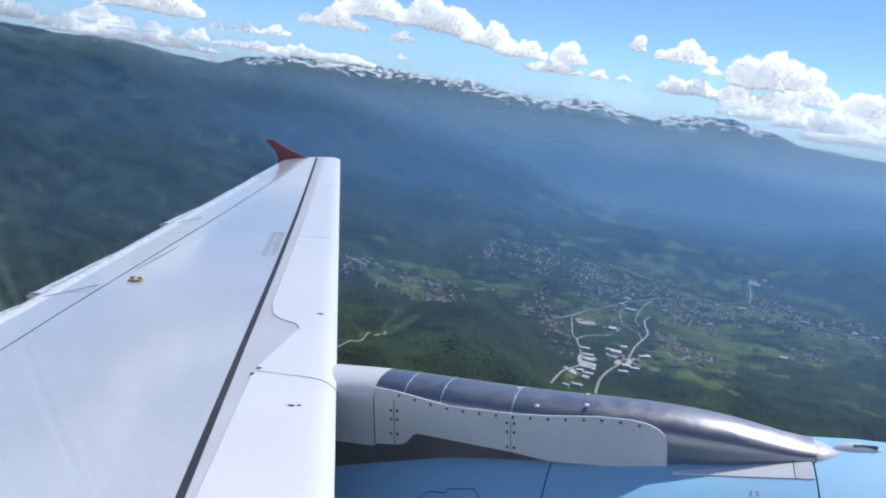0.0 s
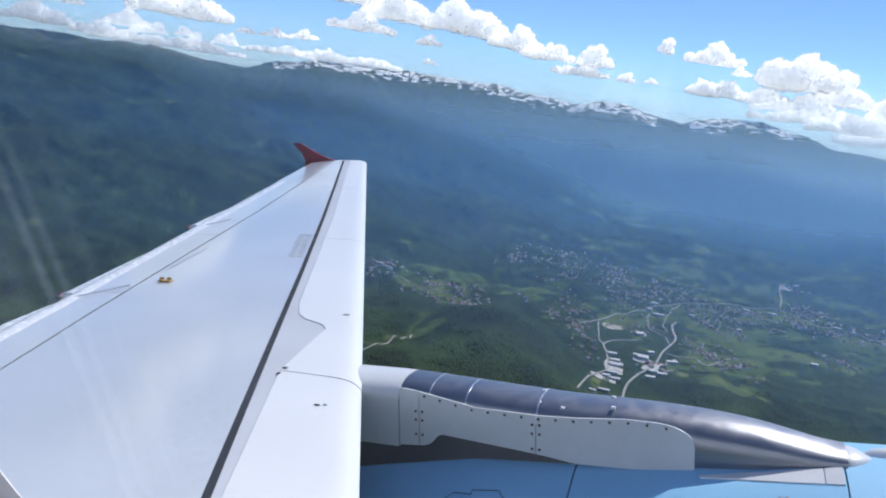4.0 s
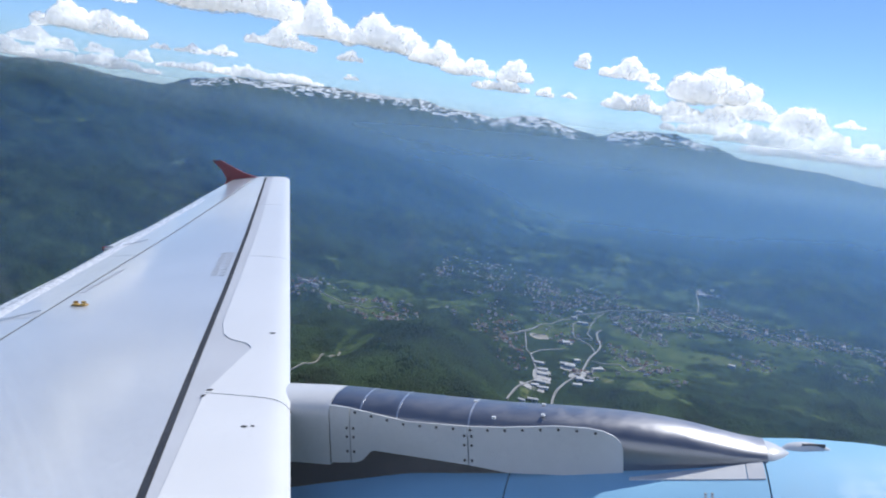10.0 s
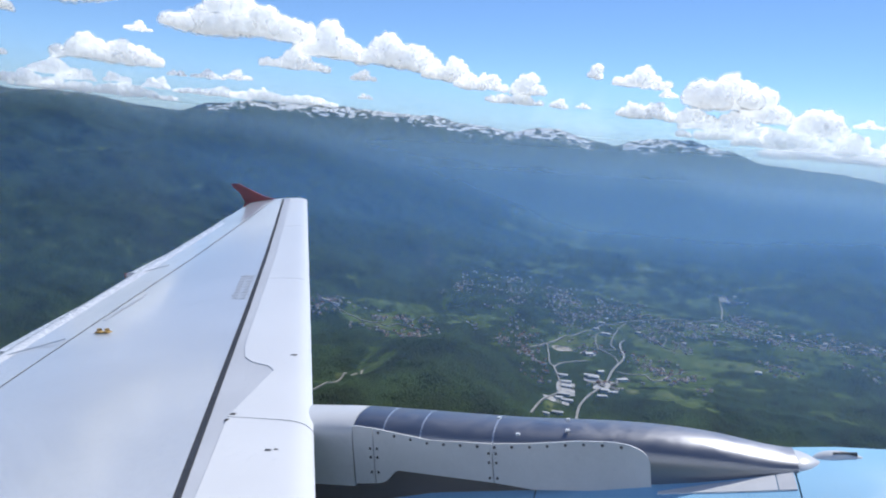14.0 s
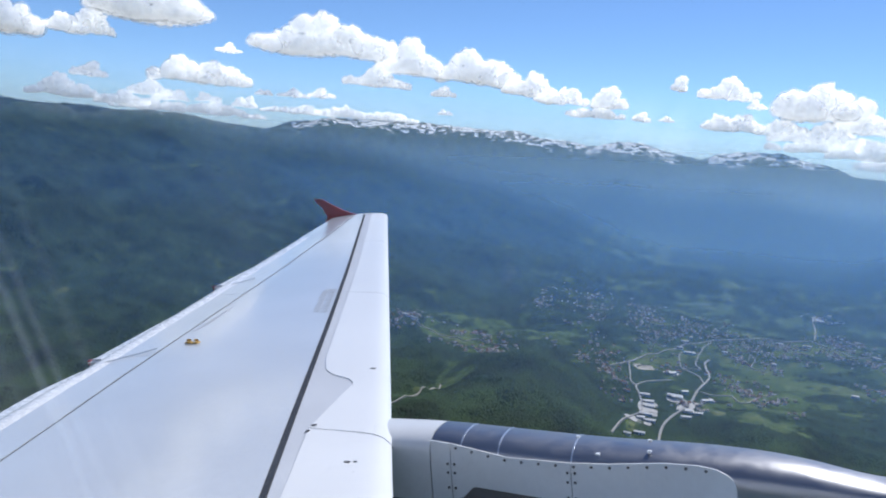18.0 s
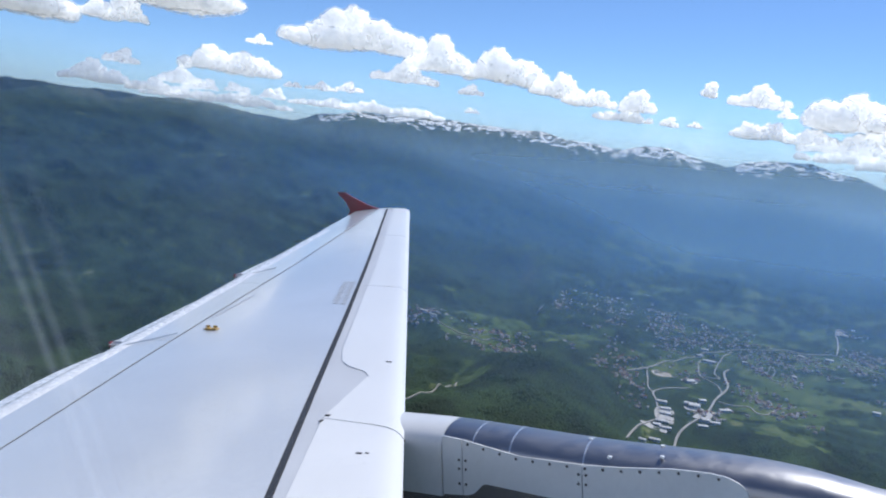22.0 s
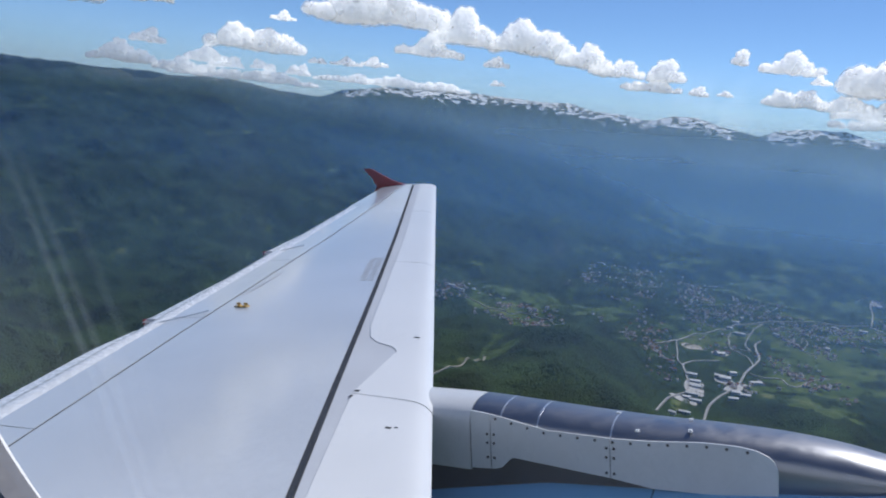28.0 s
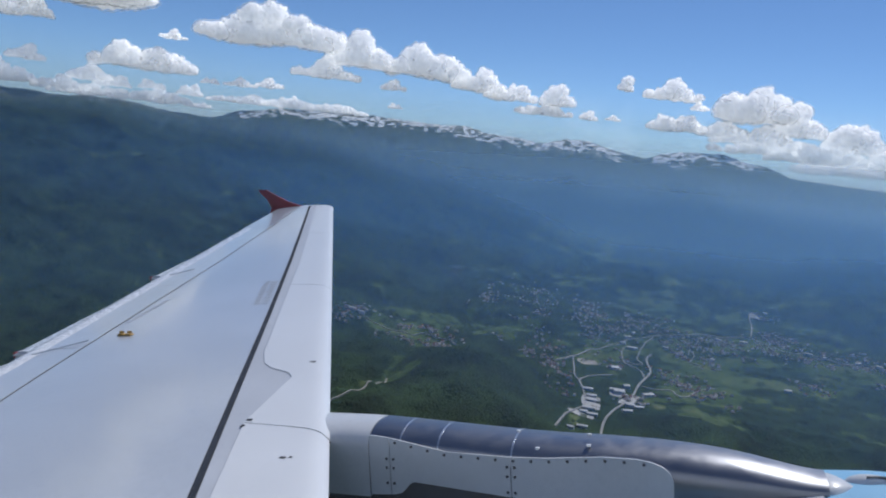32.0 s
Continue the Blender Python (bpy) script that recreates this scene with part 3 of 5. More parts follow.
def pane_material():
    m, t, p, nd, links = nodes_of("dusty_acrylic")
    nd.remove(p)
    clear, dust, gloss = nd.new("ShaderNodeBsdfTransparent"), nd.new("ShaderNodeBsdfTranslucent"), nd.new("ShaderNodeBsdfGlossy")
    dust.inputs[0].default_value = (0.85, 0.92, 1.0, 1)
    gloss.inputs["Roughness"].default_value = 0.05
    c, mp, n = nd.new("ShaderNodeTexCoord"), nd.new("ShaderNodeMapping"), nd.new("ShaderNodeTexNoise")
    mp.inputs["Scale"].default_value = (22, 1, 4)         # wiped streaks, longer than wide
    mp.inputs["Rotation"].default_value = (0, radians(14), 0)
    n.inputs["Scale"].default_value, n.inputs["Detail"].default_value = 1.0, 3
    links.new(c.outputs["Object"], mp.inputs[0])
    links.new(mp.outputs[0], n.inputs["Vector"])
    film = ramp(t, n.outputs[0], [(0.35, (0.006,) * 3), (0.62, (0.010,) * 3), (0.80, (0.028,) * 3)])
    sep, across = nd.new("ShaderNodeSeparateXYZ"), nd.new("ShaderNodeMath")
    links.new(c.outputs["Object"], sep.inputs[0])
    across.operation = 'MULTIPLY_ADD'             # place across the slanting streaks
    links.new(sep.outputs["Z"], across.inputs[0])
    across.inputs[1].default_value = 0.46
    links.new(sep.outputs["X"], across.inputs[2])
    u = nd.new("ShaderNodeMapRange")
    u.inputs["From Min"].default_value, u.inputs["From Max"].default_value = -0.235, -0.175
    links.new(across.outputs[0], u.inputs["Value"])
    veil_at = lambda q: 0.045 * max(0.0, 1 - q) ** 1.4        # dust thickens towards the frame
    stops = [(0.0, veil_at(0.0))]
    # four bright lines put into the film for sun glints along scratches
    for p0, w, k in ((0.20, 0.06, 0.022), (0.42, 0.055, 0.075), (0.55, 0.05, 0.055), (0.78, 0.06, 0.032)):
        stops += [(p0 - w, veil_at(p0 - w)), (p0, k + veil_at(p0)), (p0 + w, veil_at(p0 + w))]
    lines = ramp(t, u.outputs[0], [(p0, (k,) * 3) for p0, k in stops])
    fade = nd.new("ShaderNodeMapRange")
    fade.inputs["From Min"].default_value, fade.inputs["From Max"].default_value = 0.06, -0.035
    links.new(sep.outputs["Z"], fade.inputs["Value"])
    glow, total = nd.new("ShaderNodeMath"), nd.new("ShaderNodeMath")
    glow.operation, total.operation = 'MULTIPLY', 'ADD'
    links.new(lines.outputs[0], glow.inputs[0])
    links.new(fade.outputs[0], glow.inputs[1])
    links.new(glow.outputs[0], total.inputs[0])
    links.new(film.outputs[0], total.inputs[1])
    a, b = nd.new("ShaderNodeMixShader"), nd.new("ShaderNodeMixShader")
    links.new(total.outputs[0], a.inputs[0])
    links.new(clear.outputs[0], a.inputs[1])
    links.new(dust.outputs[0], a.inputs[2])
    b.inputs[0].default_value = 0.015
    links.new(a.outputs[0], b.inputs[1])
    links.new(gloss.outputs[0], b.inputs[2])
    links.new(b.outputs[0], nd["Material Output"].inputs[0])
    return m


bm = bmesh.new()
bm.faces.new([bm.verts.new((x, 0.156, z)) for x, z in opening(0.004)])
pane = part("window_pane", bm_mesh("window_pane", bm, pane_material()), window, "dusty clear acrylic pane")
pane.visible_shadow = False

# ---- the land ----
class Lattice:
    """Smooth value noise on a square lattice, for arrays."""

    def __init__(self, seed, n=256):
        self.n, self.g = n, np.random.RandomState(seed).rand(n, n)

    def __call__(self, x, y):
        xi, yi = np.floor(x).astype(int), np.floor(y).astype(int)
        fx, fy = x - xi, y - yi
        fx, fy = fx * fx * fx * (fx * (fx * 6 - 15) + 10), fy * fy * fy * (fy * (fy * 6 - 15) + 10)
        g, n = self.g, self.n
        a, b = g[xi % n, yi % n], g[(xi + 1) % n, yi % n]
        c, d = g[xi % n, (yi + 1) % n], g[(xi + 1) % n, (yi + 1) % n]
        return (a + (b - a) * fx) * (1 - fy) + (c + (d - c) * fx) * fy - 0.5


LAT = [Lattice(s) for s in range(8)]


def fbm(x, y, scale, octaves=4, seed=0, ridged=False):
    out, amp, tot = 0.0, 1.0, 0.0
    for o in range(octaves):
        v = LAT[(seed + o) % 8](x / scale * 2 ** o + 17.3 * o, y / scale * 2 ** o - 9.1 * o)
        out = out + amp * ((0.5 - 2 * np.abs(v)) if ridged else v)
        tot += amp
        amp *= 0.5
    return out / tot


def step(a, b, t):
    t = np.clip((t - a) / (b - a), 0, 1)
    return t * t * (3 - 2 * t)


# crest lines: azimuth from +y towards +x, and angle above the eye's level
CREST_AZ = [-75, -55, -45.7, -42.2, -39.8, -37.7, -35.8, -34.0, -31.8, -25.5, -18.0, -16.3, -14.2, -12.1, -10.1, -8.8, -7.1, -4.6, -3.4, -1.1, 1.2, 3.6, 5.5, 10.2, 14.2, 20, 40]
CREST_EL = [0.9, 0.9, 0.8, 1.0, 0.6, 0.4, 0.35, 0.9, 1.45, 1.6, 1.65, 1.4, 1.2, 1.0, 1.4, 1.4, 1.0, 0.6, 1.0, 1.4, 1.4, 0.8, 0.3, 0.0, -0.4, -0.6, -0.5]
L2_AZ = [-75, -46, -42.8, -39.7, -36.8, -31.6, -25, -20, -16, -12, -6, 0]
L2_EL = [-0.5, -0.5, -0.4, -1.0, -1.4, -1.6, -2.3, -3.3, -4.4, -5.6, -7.2, -9]
L3_AZ = [-75, -45, -40, -36, -30, -24, -18, -12]
L3_EL = [-3.2, -3.5, -3.7, -4.4, -6.0, -8.0, -10.2, -13]


def height(x, y):
    r = np.hypot(x, y)
    az = np.degrees(np.arctan2(x, y))
    z = 10 * fbm(x, y, 420, 3, 1) + 4 * fbm(x, y, 90, 3, 2)
    gully = fbm(x, y, 420, 5, 3, True)
    # the far snow range
    rc = 4500 + 120 * fbm(az * 60, r * 0, 900, 2, 5)
    zc = ALT + rc * np.tan(np.radians(np.interp(az, CREST_AZ, CREST_EL))) + 30 * fbm(x, y, 150, 5, 6) + 20 * fbm(x, y, 55, 4, 2, True)
    up = step(3250, 4480, r) ** 1.25
    far = zc * up * np.where(r > rc, np.clip(1 - (r - rc) / 1500, 0, 1), 1)
    far = far + 150 * (gully - 0.1) * up * (1 - step(4150, 4450, r))
    z = z * (1 - step(3000, 3600, r)) + far
    # dark wooded ridge
    c2 = ALT + 3350 * np.tan(np.radians(np.interp(az, L2_AZ, L2_EL)))
    w2 = np.where(r < 3350, np.exp(-((r - 3350) / 760) ** 2), np.exp(-((r - 3350) / 900) ** 2))
    z = np.maximum(z, (c2 + 70 * gully + 12 * fbm(x, y, 120, 3, 4)) * w2 * step(2, -8, az) + z * (1 - w2))
    # nearer wooded hill
    c3 = ALT + 2350 * np.tan(np.radians(np.interp(az, L3_AZ, L3_EL)))
    w3 = np.where(r < 2350, np.exp(-((r - 2350) / 620) ** 2), np.exp(-((r - 2350) / 1100) ** 2))
    z = np.maximum(z, (c3 + 120 * (gully - 0.05)) * w3 * step(-10, -18, az) + z * (1 - w3))
    # rounded wooded spur before the town
    s = np.exp(-((az + 15.0) / 5.6) ** 2 - ((r - 1180) / 210) ** 2)
    z = z + (58 + 60 * gully) * s
    s = np.exp(-((az + 25.0) / 5.0) ** 2 - ((r - 1000) / 200) ** 2)
    z = z + (40 + 25 * gully) * s
    valley = np.exp(-((az - 2) / 12) ** 2) * step(1260, 1450, r) * step(2700, 2100, r)
    valley = np.maximum(valley, np.exp(-((az + 4.5) / 4.6) ** 4) * step(1000, 1090, r) * step(1650, 1500, r))
    z = z + 50 * (fbm(x, y, 160, 3, 2, True) - 0.05) * (1 - valley) * step(900, 1000, r) * step(3500, 2900, r)
    # hills behind the town and to the right of the stream
    s = np.exp(-((az - 15.0) / 9.0) ** 2 - ((r - 2950) / 520) ** 2)
    z = z + (105 + 60 * gully) * s
    s = np.exp(-((az + 2.5) / 4.6) ** 2 - ((r - 2650) / 330) ** 2)
    z = z + (50 + 40 * gully) * s
    s = np.exp(-((az - 3.0) / 7.0) ** 2 - ((r - 1180) / 130) ** 2)
    z = z + (16 + 16 * gully) * s
    return z


def ground_z(az, r):
    a = math.radians(az)
    return float(height(np.array([r * math.sin(a)]), np.array([r * math.cos(a)]))[0])


def place(az, r, up=0.0):
    a = math.radians(az)
    return Vector((r * math.sin(a), r * math.cos(a), ground_z(az, r) + up))


# clearings: azimuth, distance, half width in degrees, half depth, how open
FIELDS = [(-20.4, 1634, 3.1, 111, 1.1), (-18.3, 1765, 1.6, 57, 1.0), (-20.5, 1244, 1.4, 65, 1.25), (-22.7, 1353, 1.1, 35, 0.9), (-18.9, 1481, 1.2, 42, 0.9), (-8.5, 1746, 1.4, 62, 0.8), (-6.7, 1154, 0.8, 19, 1.4), (2.7, 1295, 2.5, 57, 1.0), (5.5, 1815, 2.9, 60, 0.9), (6.2, 1621, 4.5, 76, 0.95), (13.1, 1874, 2.5, 68, 1.1), (15.1, 1861, 1.2, 110, 0.9), (-0.7, 2070, 1.6, 97, 0.6), (-6.4, 3631, 4.5, 75, 0.95), (-10.6, 3607, 2.5, 55, 0.7), (-7.3, 3464, 2.5, 231, 0.7), (-11.4, 1803, 1.2, 76, 0.7), (-5.2, 1645, 2.5, 153, 0.75), (0.2, 1605, 2.5, 97, 0.8), (-22.8, 1873, 0.6, 81, 0.55), (-12.1, 2123, 1.6, 156, 0.55), (9.6, 1852, 2.1, 56, 0.9), (-8.0, 2480, 3.0, 110, 0.95), (-3.2, 2330, 2.4, 90, 0.85), (-14.0, 2420, 2.2, 90, 0.8), (0.5, 2900, 2.6, 110, 0.9), (-9.5, 3080, 3.2, 110, 1.0), (-5.0, 3280, 3.6, 90, 1.05), (7.5, 2250, 2.4, 60, 0.8), (-27.5, 1420, 2.0, 70, 0.9), (-31.0, 1700, 2.4, 90, 0.8), (-13.5, 1700, 2.0, 70, 0.85)]


def meadow(x, y):
    """1 where there is grass, 0 where there is wood."""
    r = np.hypot(x, y)
    az = np.degrees(np.arctan2(x, y))
    bias = 0.55 * np.exp(-((az - 3) / 12) ** 2) * step(1200, 1420, r) * step(3000, 2050, r)
    for a0, r0, sa, sr, k in FIELDS:
        bias = np.maximum(bias, k * np.exp(-((az - a0) / sa) ** 4 - ((r - r0) / sr) ** 4))
    n = fbm(x, y, 75, 5, 0) * 1.9
    stripes = fbm(x * 0.8 + y * 0.6, (y * 0.8 - x * 0.6) * 3.0, 90, 3, 5)
    copses = fbm(x, y, 30, 3, 4) * 1.9
    return step(0.36, 0.52, bias * 0.74 + n * 0.55 + stripes * 0.45 + copses * 0.34 + 0.02)


az_dense = np.concatenate([np.arange(-180, -60, 4.0), np.arange(-60, 34, 0.14), np.arange(34, 180, 4.0), np.array([180.0])])
rad = np.concatenate([np.array([0.0, 150, 400, 650]), np.geomspace(800, 3000, 250), np.geomspace(3010, 4950, 150)])
AA, RR = np.meshgrid(np.radians(az_dense), rad, indexing="ij")
GX, GY = RR * np.sin(AA), RR * np.cos(AA)
GZ = height(GX, GY)
GM = meadow(GX, GY)


def big_mesh(name, verts, loops, per, material, smooth=True):
    me = bpy.data.meshes.new(name)
    me.vertices.add(len(verts))
    me.vertices.foreach_set("co", np.asarray(verts, np.float32).ravel())
    me.loops.add(loops.size)
    me.loops.foreach_set("vertex_index", loops.astype(np.int32).ravel())
    me.polygons.add(loops.size // per)
    me.polygons.foreach_set("loop_start", np.arange(0, loops.size, per, dtype=np.int32))
    me.update(calc_edges=True)
    if smooth:
        me.shade_smooth()
    me.materials.append(material)
    return me


na, nr = AA.shape
idx = np.arange(na * nr).reshape(na, nr)
quads = np.stack([idx[:-1, :-1], idx[:-1, 1:], idx[1:, 1:], idx[1:, :-1]], -1).reshape(-1, 4)[:, ::-1]


def land_material():
    m, t, p, _, links = nodes_of("wooded_land")
    def attr(n):
        a = t.nodes.new("ShaderNodeAttribute")
        a.attribute_name = n
        return a.outputs["Fac"]
    n1 = noise_node(t, 0.012, 6, 0.6)
    n2 = noise_node(t, 0.09, 5, 0.7)
    wood = ramp(t, n1.outputs[0], [(0.3, (0.016, 0.034, 0.018)), (0.55, (0.026, 0.050, 0.024)), (0.75, (0.044, 0.074, 0.032))]).outputs[0]
    wood = mix(t, 'MULTIPLY', 1.0, wood, ramp(t, n2.outputs[0], [(0.3, (0.6, 0.64, 0.64)), (0.65, (1.25, 1.25, 1.2))]).outputs[0])
    grass = ramp(t, n1.outputs[0], [(0.3, (0.044, 0.078, 0.028)), (0.48, (0.074, 0.116, 0.040)), (0.58, (0.105, 0.145, 0.055)), (0.72, (0.16, 0.17, 0.085))]).outputs[0]
    grass = mix(t, 'MULTIPLY', 1.0, grass, ramp(t, noise_node(t, 0.05, 4).outputs[0], [(0.35, (0.55, 0.62, 0.6)), (0.6, (1.15, 1.12, 1.0))]).outputs[0])
    out = mix(t, 'MIX', attr("meadow"), wood, grass)
    rock = ramp(t, n2.outputs[0], [(0.3, (0.16, 0.16, 0.15)), (0.7, (0.28, 0.27, 0.25))]).outputs[0]
    out = mix(t, 'MIX', attr("rock"), out, rock)
    mp = t.nodes.new("ShaderNodeMapping")
    mp.inputs["Scale"].default_value = (1.0, 1.0, 3.0)
    links.new(t.nodes.new("ShaderNodeTexCoord").outputs["Object"], mp.inputs[0])
    sn = t.nodes.new("ShaderNodeTexNoise")
    sn.inputs["Scale"].default_value, sn.inputs["Detail"].default_value, sn.inputs["Roughness"].default_value = 0.0205, 5, 0.62
    links.new(mp.outputs[0], sn.inputs["Vector"])
    ad = t.nodes.new("ShaderNodeMath")
    ad.operation = 'MULTIPLY'
    links.new(attr("snow"), ad.inputs[0])
    links.new(sn.outputs[0], ad.inputs[1])
    snow = ramp(t, ad.outputs[0], [(0.548, (0, 0, 0)), (0.588, (1, 1, 1))]).outputs[0]
    out = mix(t, 'MIX', snow, out, (0.92, 0.93, 0.95))
    links.new(out, p.inputs["Base Color"])
    p.inputs["Roughness"].default_value = 0.95
    p.inputs["Specular IOR Level"].default_value = 0.1
    b = t.nodes.new("ShaderNodeBump")
    b.inputs["Strength"].default_value, b.inputs["Distance"].default_value = 0.7, 4.0
    links.new(n2.outputs[0], b.inputs["Height"])
    links.new(b.outputs[0], p.inputs["Normal"])
    return m


M_LAND = land_material()
ground = new("ground", big_mesh("ground", np.stack([GX, GY, GZ], -1).reshape(-1, 3), quads, 4, M_LAND))
tagged(ground, "wooded valley and hills below a snow-streaked mountain range", "ground", kind="structure")
GAZ = np.degrees(AA)
crest = np.interp(GAZ, CREST_AZ, CREST_EL)
snow_line = ALT + 4500 * np.tan(np.radians(crest)) - 92
snowv = np.clip(0.72 + (GZ - snow_line) / 150 + 0.5 * fbm(GX, GY, 260, 3, 2), 0, 1.15) * step(3950, 4150, RR) * step(5.5, 3.2, GAZ) * step(0.45, 0.95, crest) * (0.80 + 0.20 * step(-38, -33, GAZ))
quarry = np.exp(-((GAZ - 6.8) / 1.5) ** 2 - ((RR - 2470) / 22) ** 2) + 0.45 * np.exp(-((GAZ + 17.2) / 0.55) ** 2 - ((RR - 2339) / 130) ** 2) + 0.8 * np.exp(-((GAZ - 3.5) / 0.25) ** 2 - ((RR - 3265) / 50) ** 2)
for name, v in (("meadow", GM * (1 - step(3900, 4100, RR))), ("snow", snowv), ("rock", np.clip(step(4250, 4450, RR) * 0.45 + quarry * 1.2, 0, 1))):
    ground.data.attributes.new(name, 'FLOAT', 'POINT').data.foreach_set("value", v.astype(np.float32).ravel())


# ---- roads ----
M_ROAD = paint("pale_road", (0.36, 0.35, 0.33), 0.9, var=0.2, big=0.02, small=0.3)
M_TRACK = paint("gravel_track", (0.40, 0.37, 0.31), 0.95, var=0.25, big=0.03, small=0.4)


def catmull(pts, n=10):
    out = []
    p = [pts[0]] + list(pts) + [pts[-1]]
    for i in range(1, len(p) - 2):
        for k in range(n):
            t = k / n
            a, b, c, d = (np.array(q, float) for q in p[i - 1:i + 3])
            out.append(0.5 * (2 * b + (c - a) * t + (2 * a - 5 * b + 4 * c - d) * t * t + (3 * b - a - 3 * c + d) * t ** 3))
    out.append(np.array(pts[-1], float))
    return out


ROAD_PTS = []


def road(name, pts, width, material, label):
    line = [(r * math.sin(math.radians(a)), r * math.cos(math.radians(a))) for a, r in pts]
    line = catmull(line, 14)
    for q in line:
        ROAD_PTS.append(tuple(q))
    v, f = [], []
    for i, q in enumerate(line):
        d = line[min(i + 1, len(line) - 1)] - line[max(i - 1, 0)]
        d = d / (np.linalg.norm(d) + 1e-9)
        nrm = np.array([-d[1], d[0]]) * width * 0.33
        pr = [q - nrm, q + nrm]
        zz = max(float(height(np.array([p[0]]), np.array([p[1]]))[0]) for p in pr + [q]) + 1.4
        for p in pr:
            v.append((p[0], p[1], zz))
        for p in pr:
            v.append((p[0], p[1], zz - 2.5))
        if i:
            k = 4 * i
            f += [(k - 4, k - 3, k + 1, k), (k - 4, k, k + 2, k - 2), (k - 3, k - 1, k + 3, k + 1)]
    return tagged(new(name, mesh(name, v, f, material, False)), label, "road", kind="structure")


road("road_main", [(-9.13, 1486), (-8.32, 1536), (-7.74, 1587), (-6.94, 1643), (-5.71, 1692), (-4.90, 1730), (-4.13, 1794), (-2.93, 1857), (-1.75, 1921), (-0.16, 1968), (1.21, 2018), (2.60, 2024), (4.13, 2073), (5.13, 2033), (6.12, 1996), (6.90, 1964), (8.00, 1984), (8.94, 1967), (10.21, 1956), (11.25, 1979), (12.30, 1979), (13.66, 1990), (15.64, 2012)], 5, M_ROAD, "pale main road through the valley town")
road("road_works", [(-8.36, 1086), (-7.77, 1150), (-6.99, 1202), (-6.40, 1245), (-6.39, 1293), (-6.70, 1353), (-6.98, 1406), (-6.48, 1446), (-5.65, 1468), (-4.62, 1492)], 4.5, M_ROAD, "pale curved road round the works yard")
road("road_link", [(-6.98, 1406), (-7.38, 1443), (-7.51, 1505), (-7.69, 1588)], 3.5, M_ROAD, "narrow pale link road beside the sports field")
road("road_stream", [(-4.91, 1121), (-4.77, 1185), (-4.24, 1247), (-3.49, 1313), (-2.96, 1380), (-2.66, 1450), (-2.20, 1514), (-1.98, 1562), (-2.25, 1615), (-2.39, 1668), (-2.10, 1708)], 5.5, M_ROAD, "broad pale road winding into the town")
road("road_mill", [(-2.27, 1503), (-2.67, 1549), (-3.24, 1572), (-3.91, 1599), (-4.15, 1661), (-4.13, 1717), (-3.43, 1731), (-2.83, 1755), (-2.64, 1808), (-2.13, 1884)], 3.5, M_ROAD, "pale road looping round the mill")
road("road_loop", [(-2.83, 1755), (-2.97, 1699), (-3.03, 1642), (-2.66, 1606), (-3.82, 1600)], 3.0, M_ROAD, "narrow pale road between town blocks")
road("road_side", [(-2.44, 1442), (-1.59, 1438), (-0.78, 1448), (-0.28, 1448), (0.17, 1422), (0.82, 1426), (1.44, 1477), (2.58, 1523)], 3.5, M_ROAD, "narrow pale side road among houses")
road("road_quarry", [(4.39, 2089), (4.34, 2234), (4.12, 2309), (4.06, 2347)], 4.5, M_TRACK, "pale gravel road to the quarry")
road("forest_track", [(-25.96, 1010), (-24.30, 1035), (-23.26, 1061), (-22.46, 1099), (-21.86, 1144), (-21.58, 1194)], 3.5, M_TRACK, "pale earth track out of the wood")
road("village_lane", [(-24.22, 1584), (-20.73, 1540), (-19.02, 1567), (-17.26, 1539), (-15.93, 1509), (-14.60, 1490), (-12.44, 1520)], 2.6, M_ROAD, "narrow lane along the hillside village")
road("road_terrace", [(0.46, 1762), (0.52, 1819), (0.85, 1770), (0.69, 1701), (1.55, 1685)], 2.6, M_ROAD, "short pale lane on the terrace")


CELL = 9.0


def cells(x, y):
    return np.floor(np.asarray(x) / CELL).astype(np.int64) * 100003 + np.floor(np.asarray(y) / CELL).astype(np.int64)


_rp = np.array(ROAD_PTS)
_seg = np.concatenate([_rp[:-1] + (_rp[1:] - _rp[:-1]) * k / 8 for k in range(8)])
_seg = _seg[np.hypot(*(np.roll(_seg, -1, 0) - _seg).T) < 400]
CLEAR = np.unique(np.concatenate([cells(_seg[:, 0] + dx * CELL, _seg[:, 1] + dy * CELL) for dx in (-1, 0, 1) for dy in (-1, 0, 1)]))


def off_road(x, y):
    return ~np.isin(cells(x, y), CLEAR)


def leaf_material(name, dark, light):
    m, t, p, _, links = nodes_of(name)
    g = t.nodes.new("ShaderNodeNewGeometry")
    c = ramp(t, g.outputs["Random Per Island"], [(0.0, dark), (1.0, light)]).outputs[0]
    c = mix(t, 'MULTIPLY', 1.0, c, ramp(t, noise_node(t, 0.012, 7, 0.65).outputs[0], [(0.36, (0.34, 0.42, 0.46)), (0.64, (1.5, 1.5, 1.1))]).outputs[0])
    links.new(c, p.inputs["Base Color"])
    p.inputs["Roughness"].default_value = 0.9
    p.inputs["Specular IOR Level"].default_value = 0.15
    return m


M_LEAF = leaf_material("tree_crowns", (0.013, 0.029, 0.017), (0.038, 0.067, 0.034))


def blob_template(sub):
    bm = bmesh.new()
    bmesh.ops.create_icosphere(bm, subdivisions=sub, radius=1)
    v = np.array([q.co[:] for q in bm.verts])
    f = np.array([[q.index for q in face.verts] for face in bm.faces])
    bm.free()
    return v, f


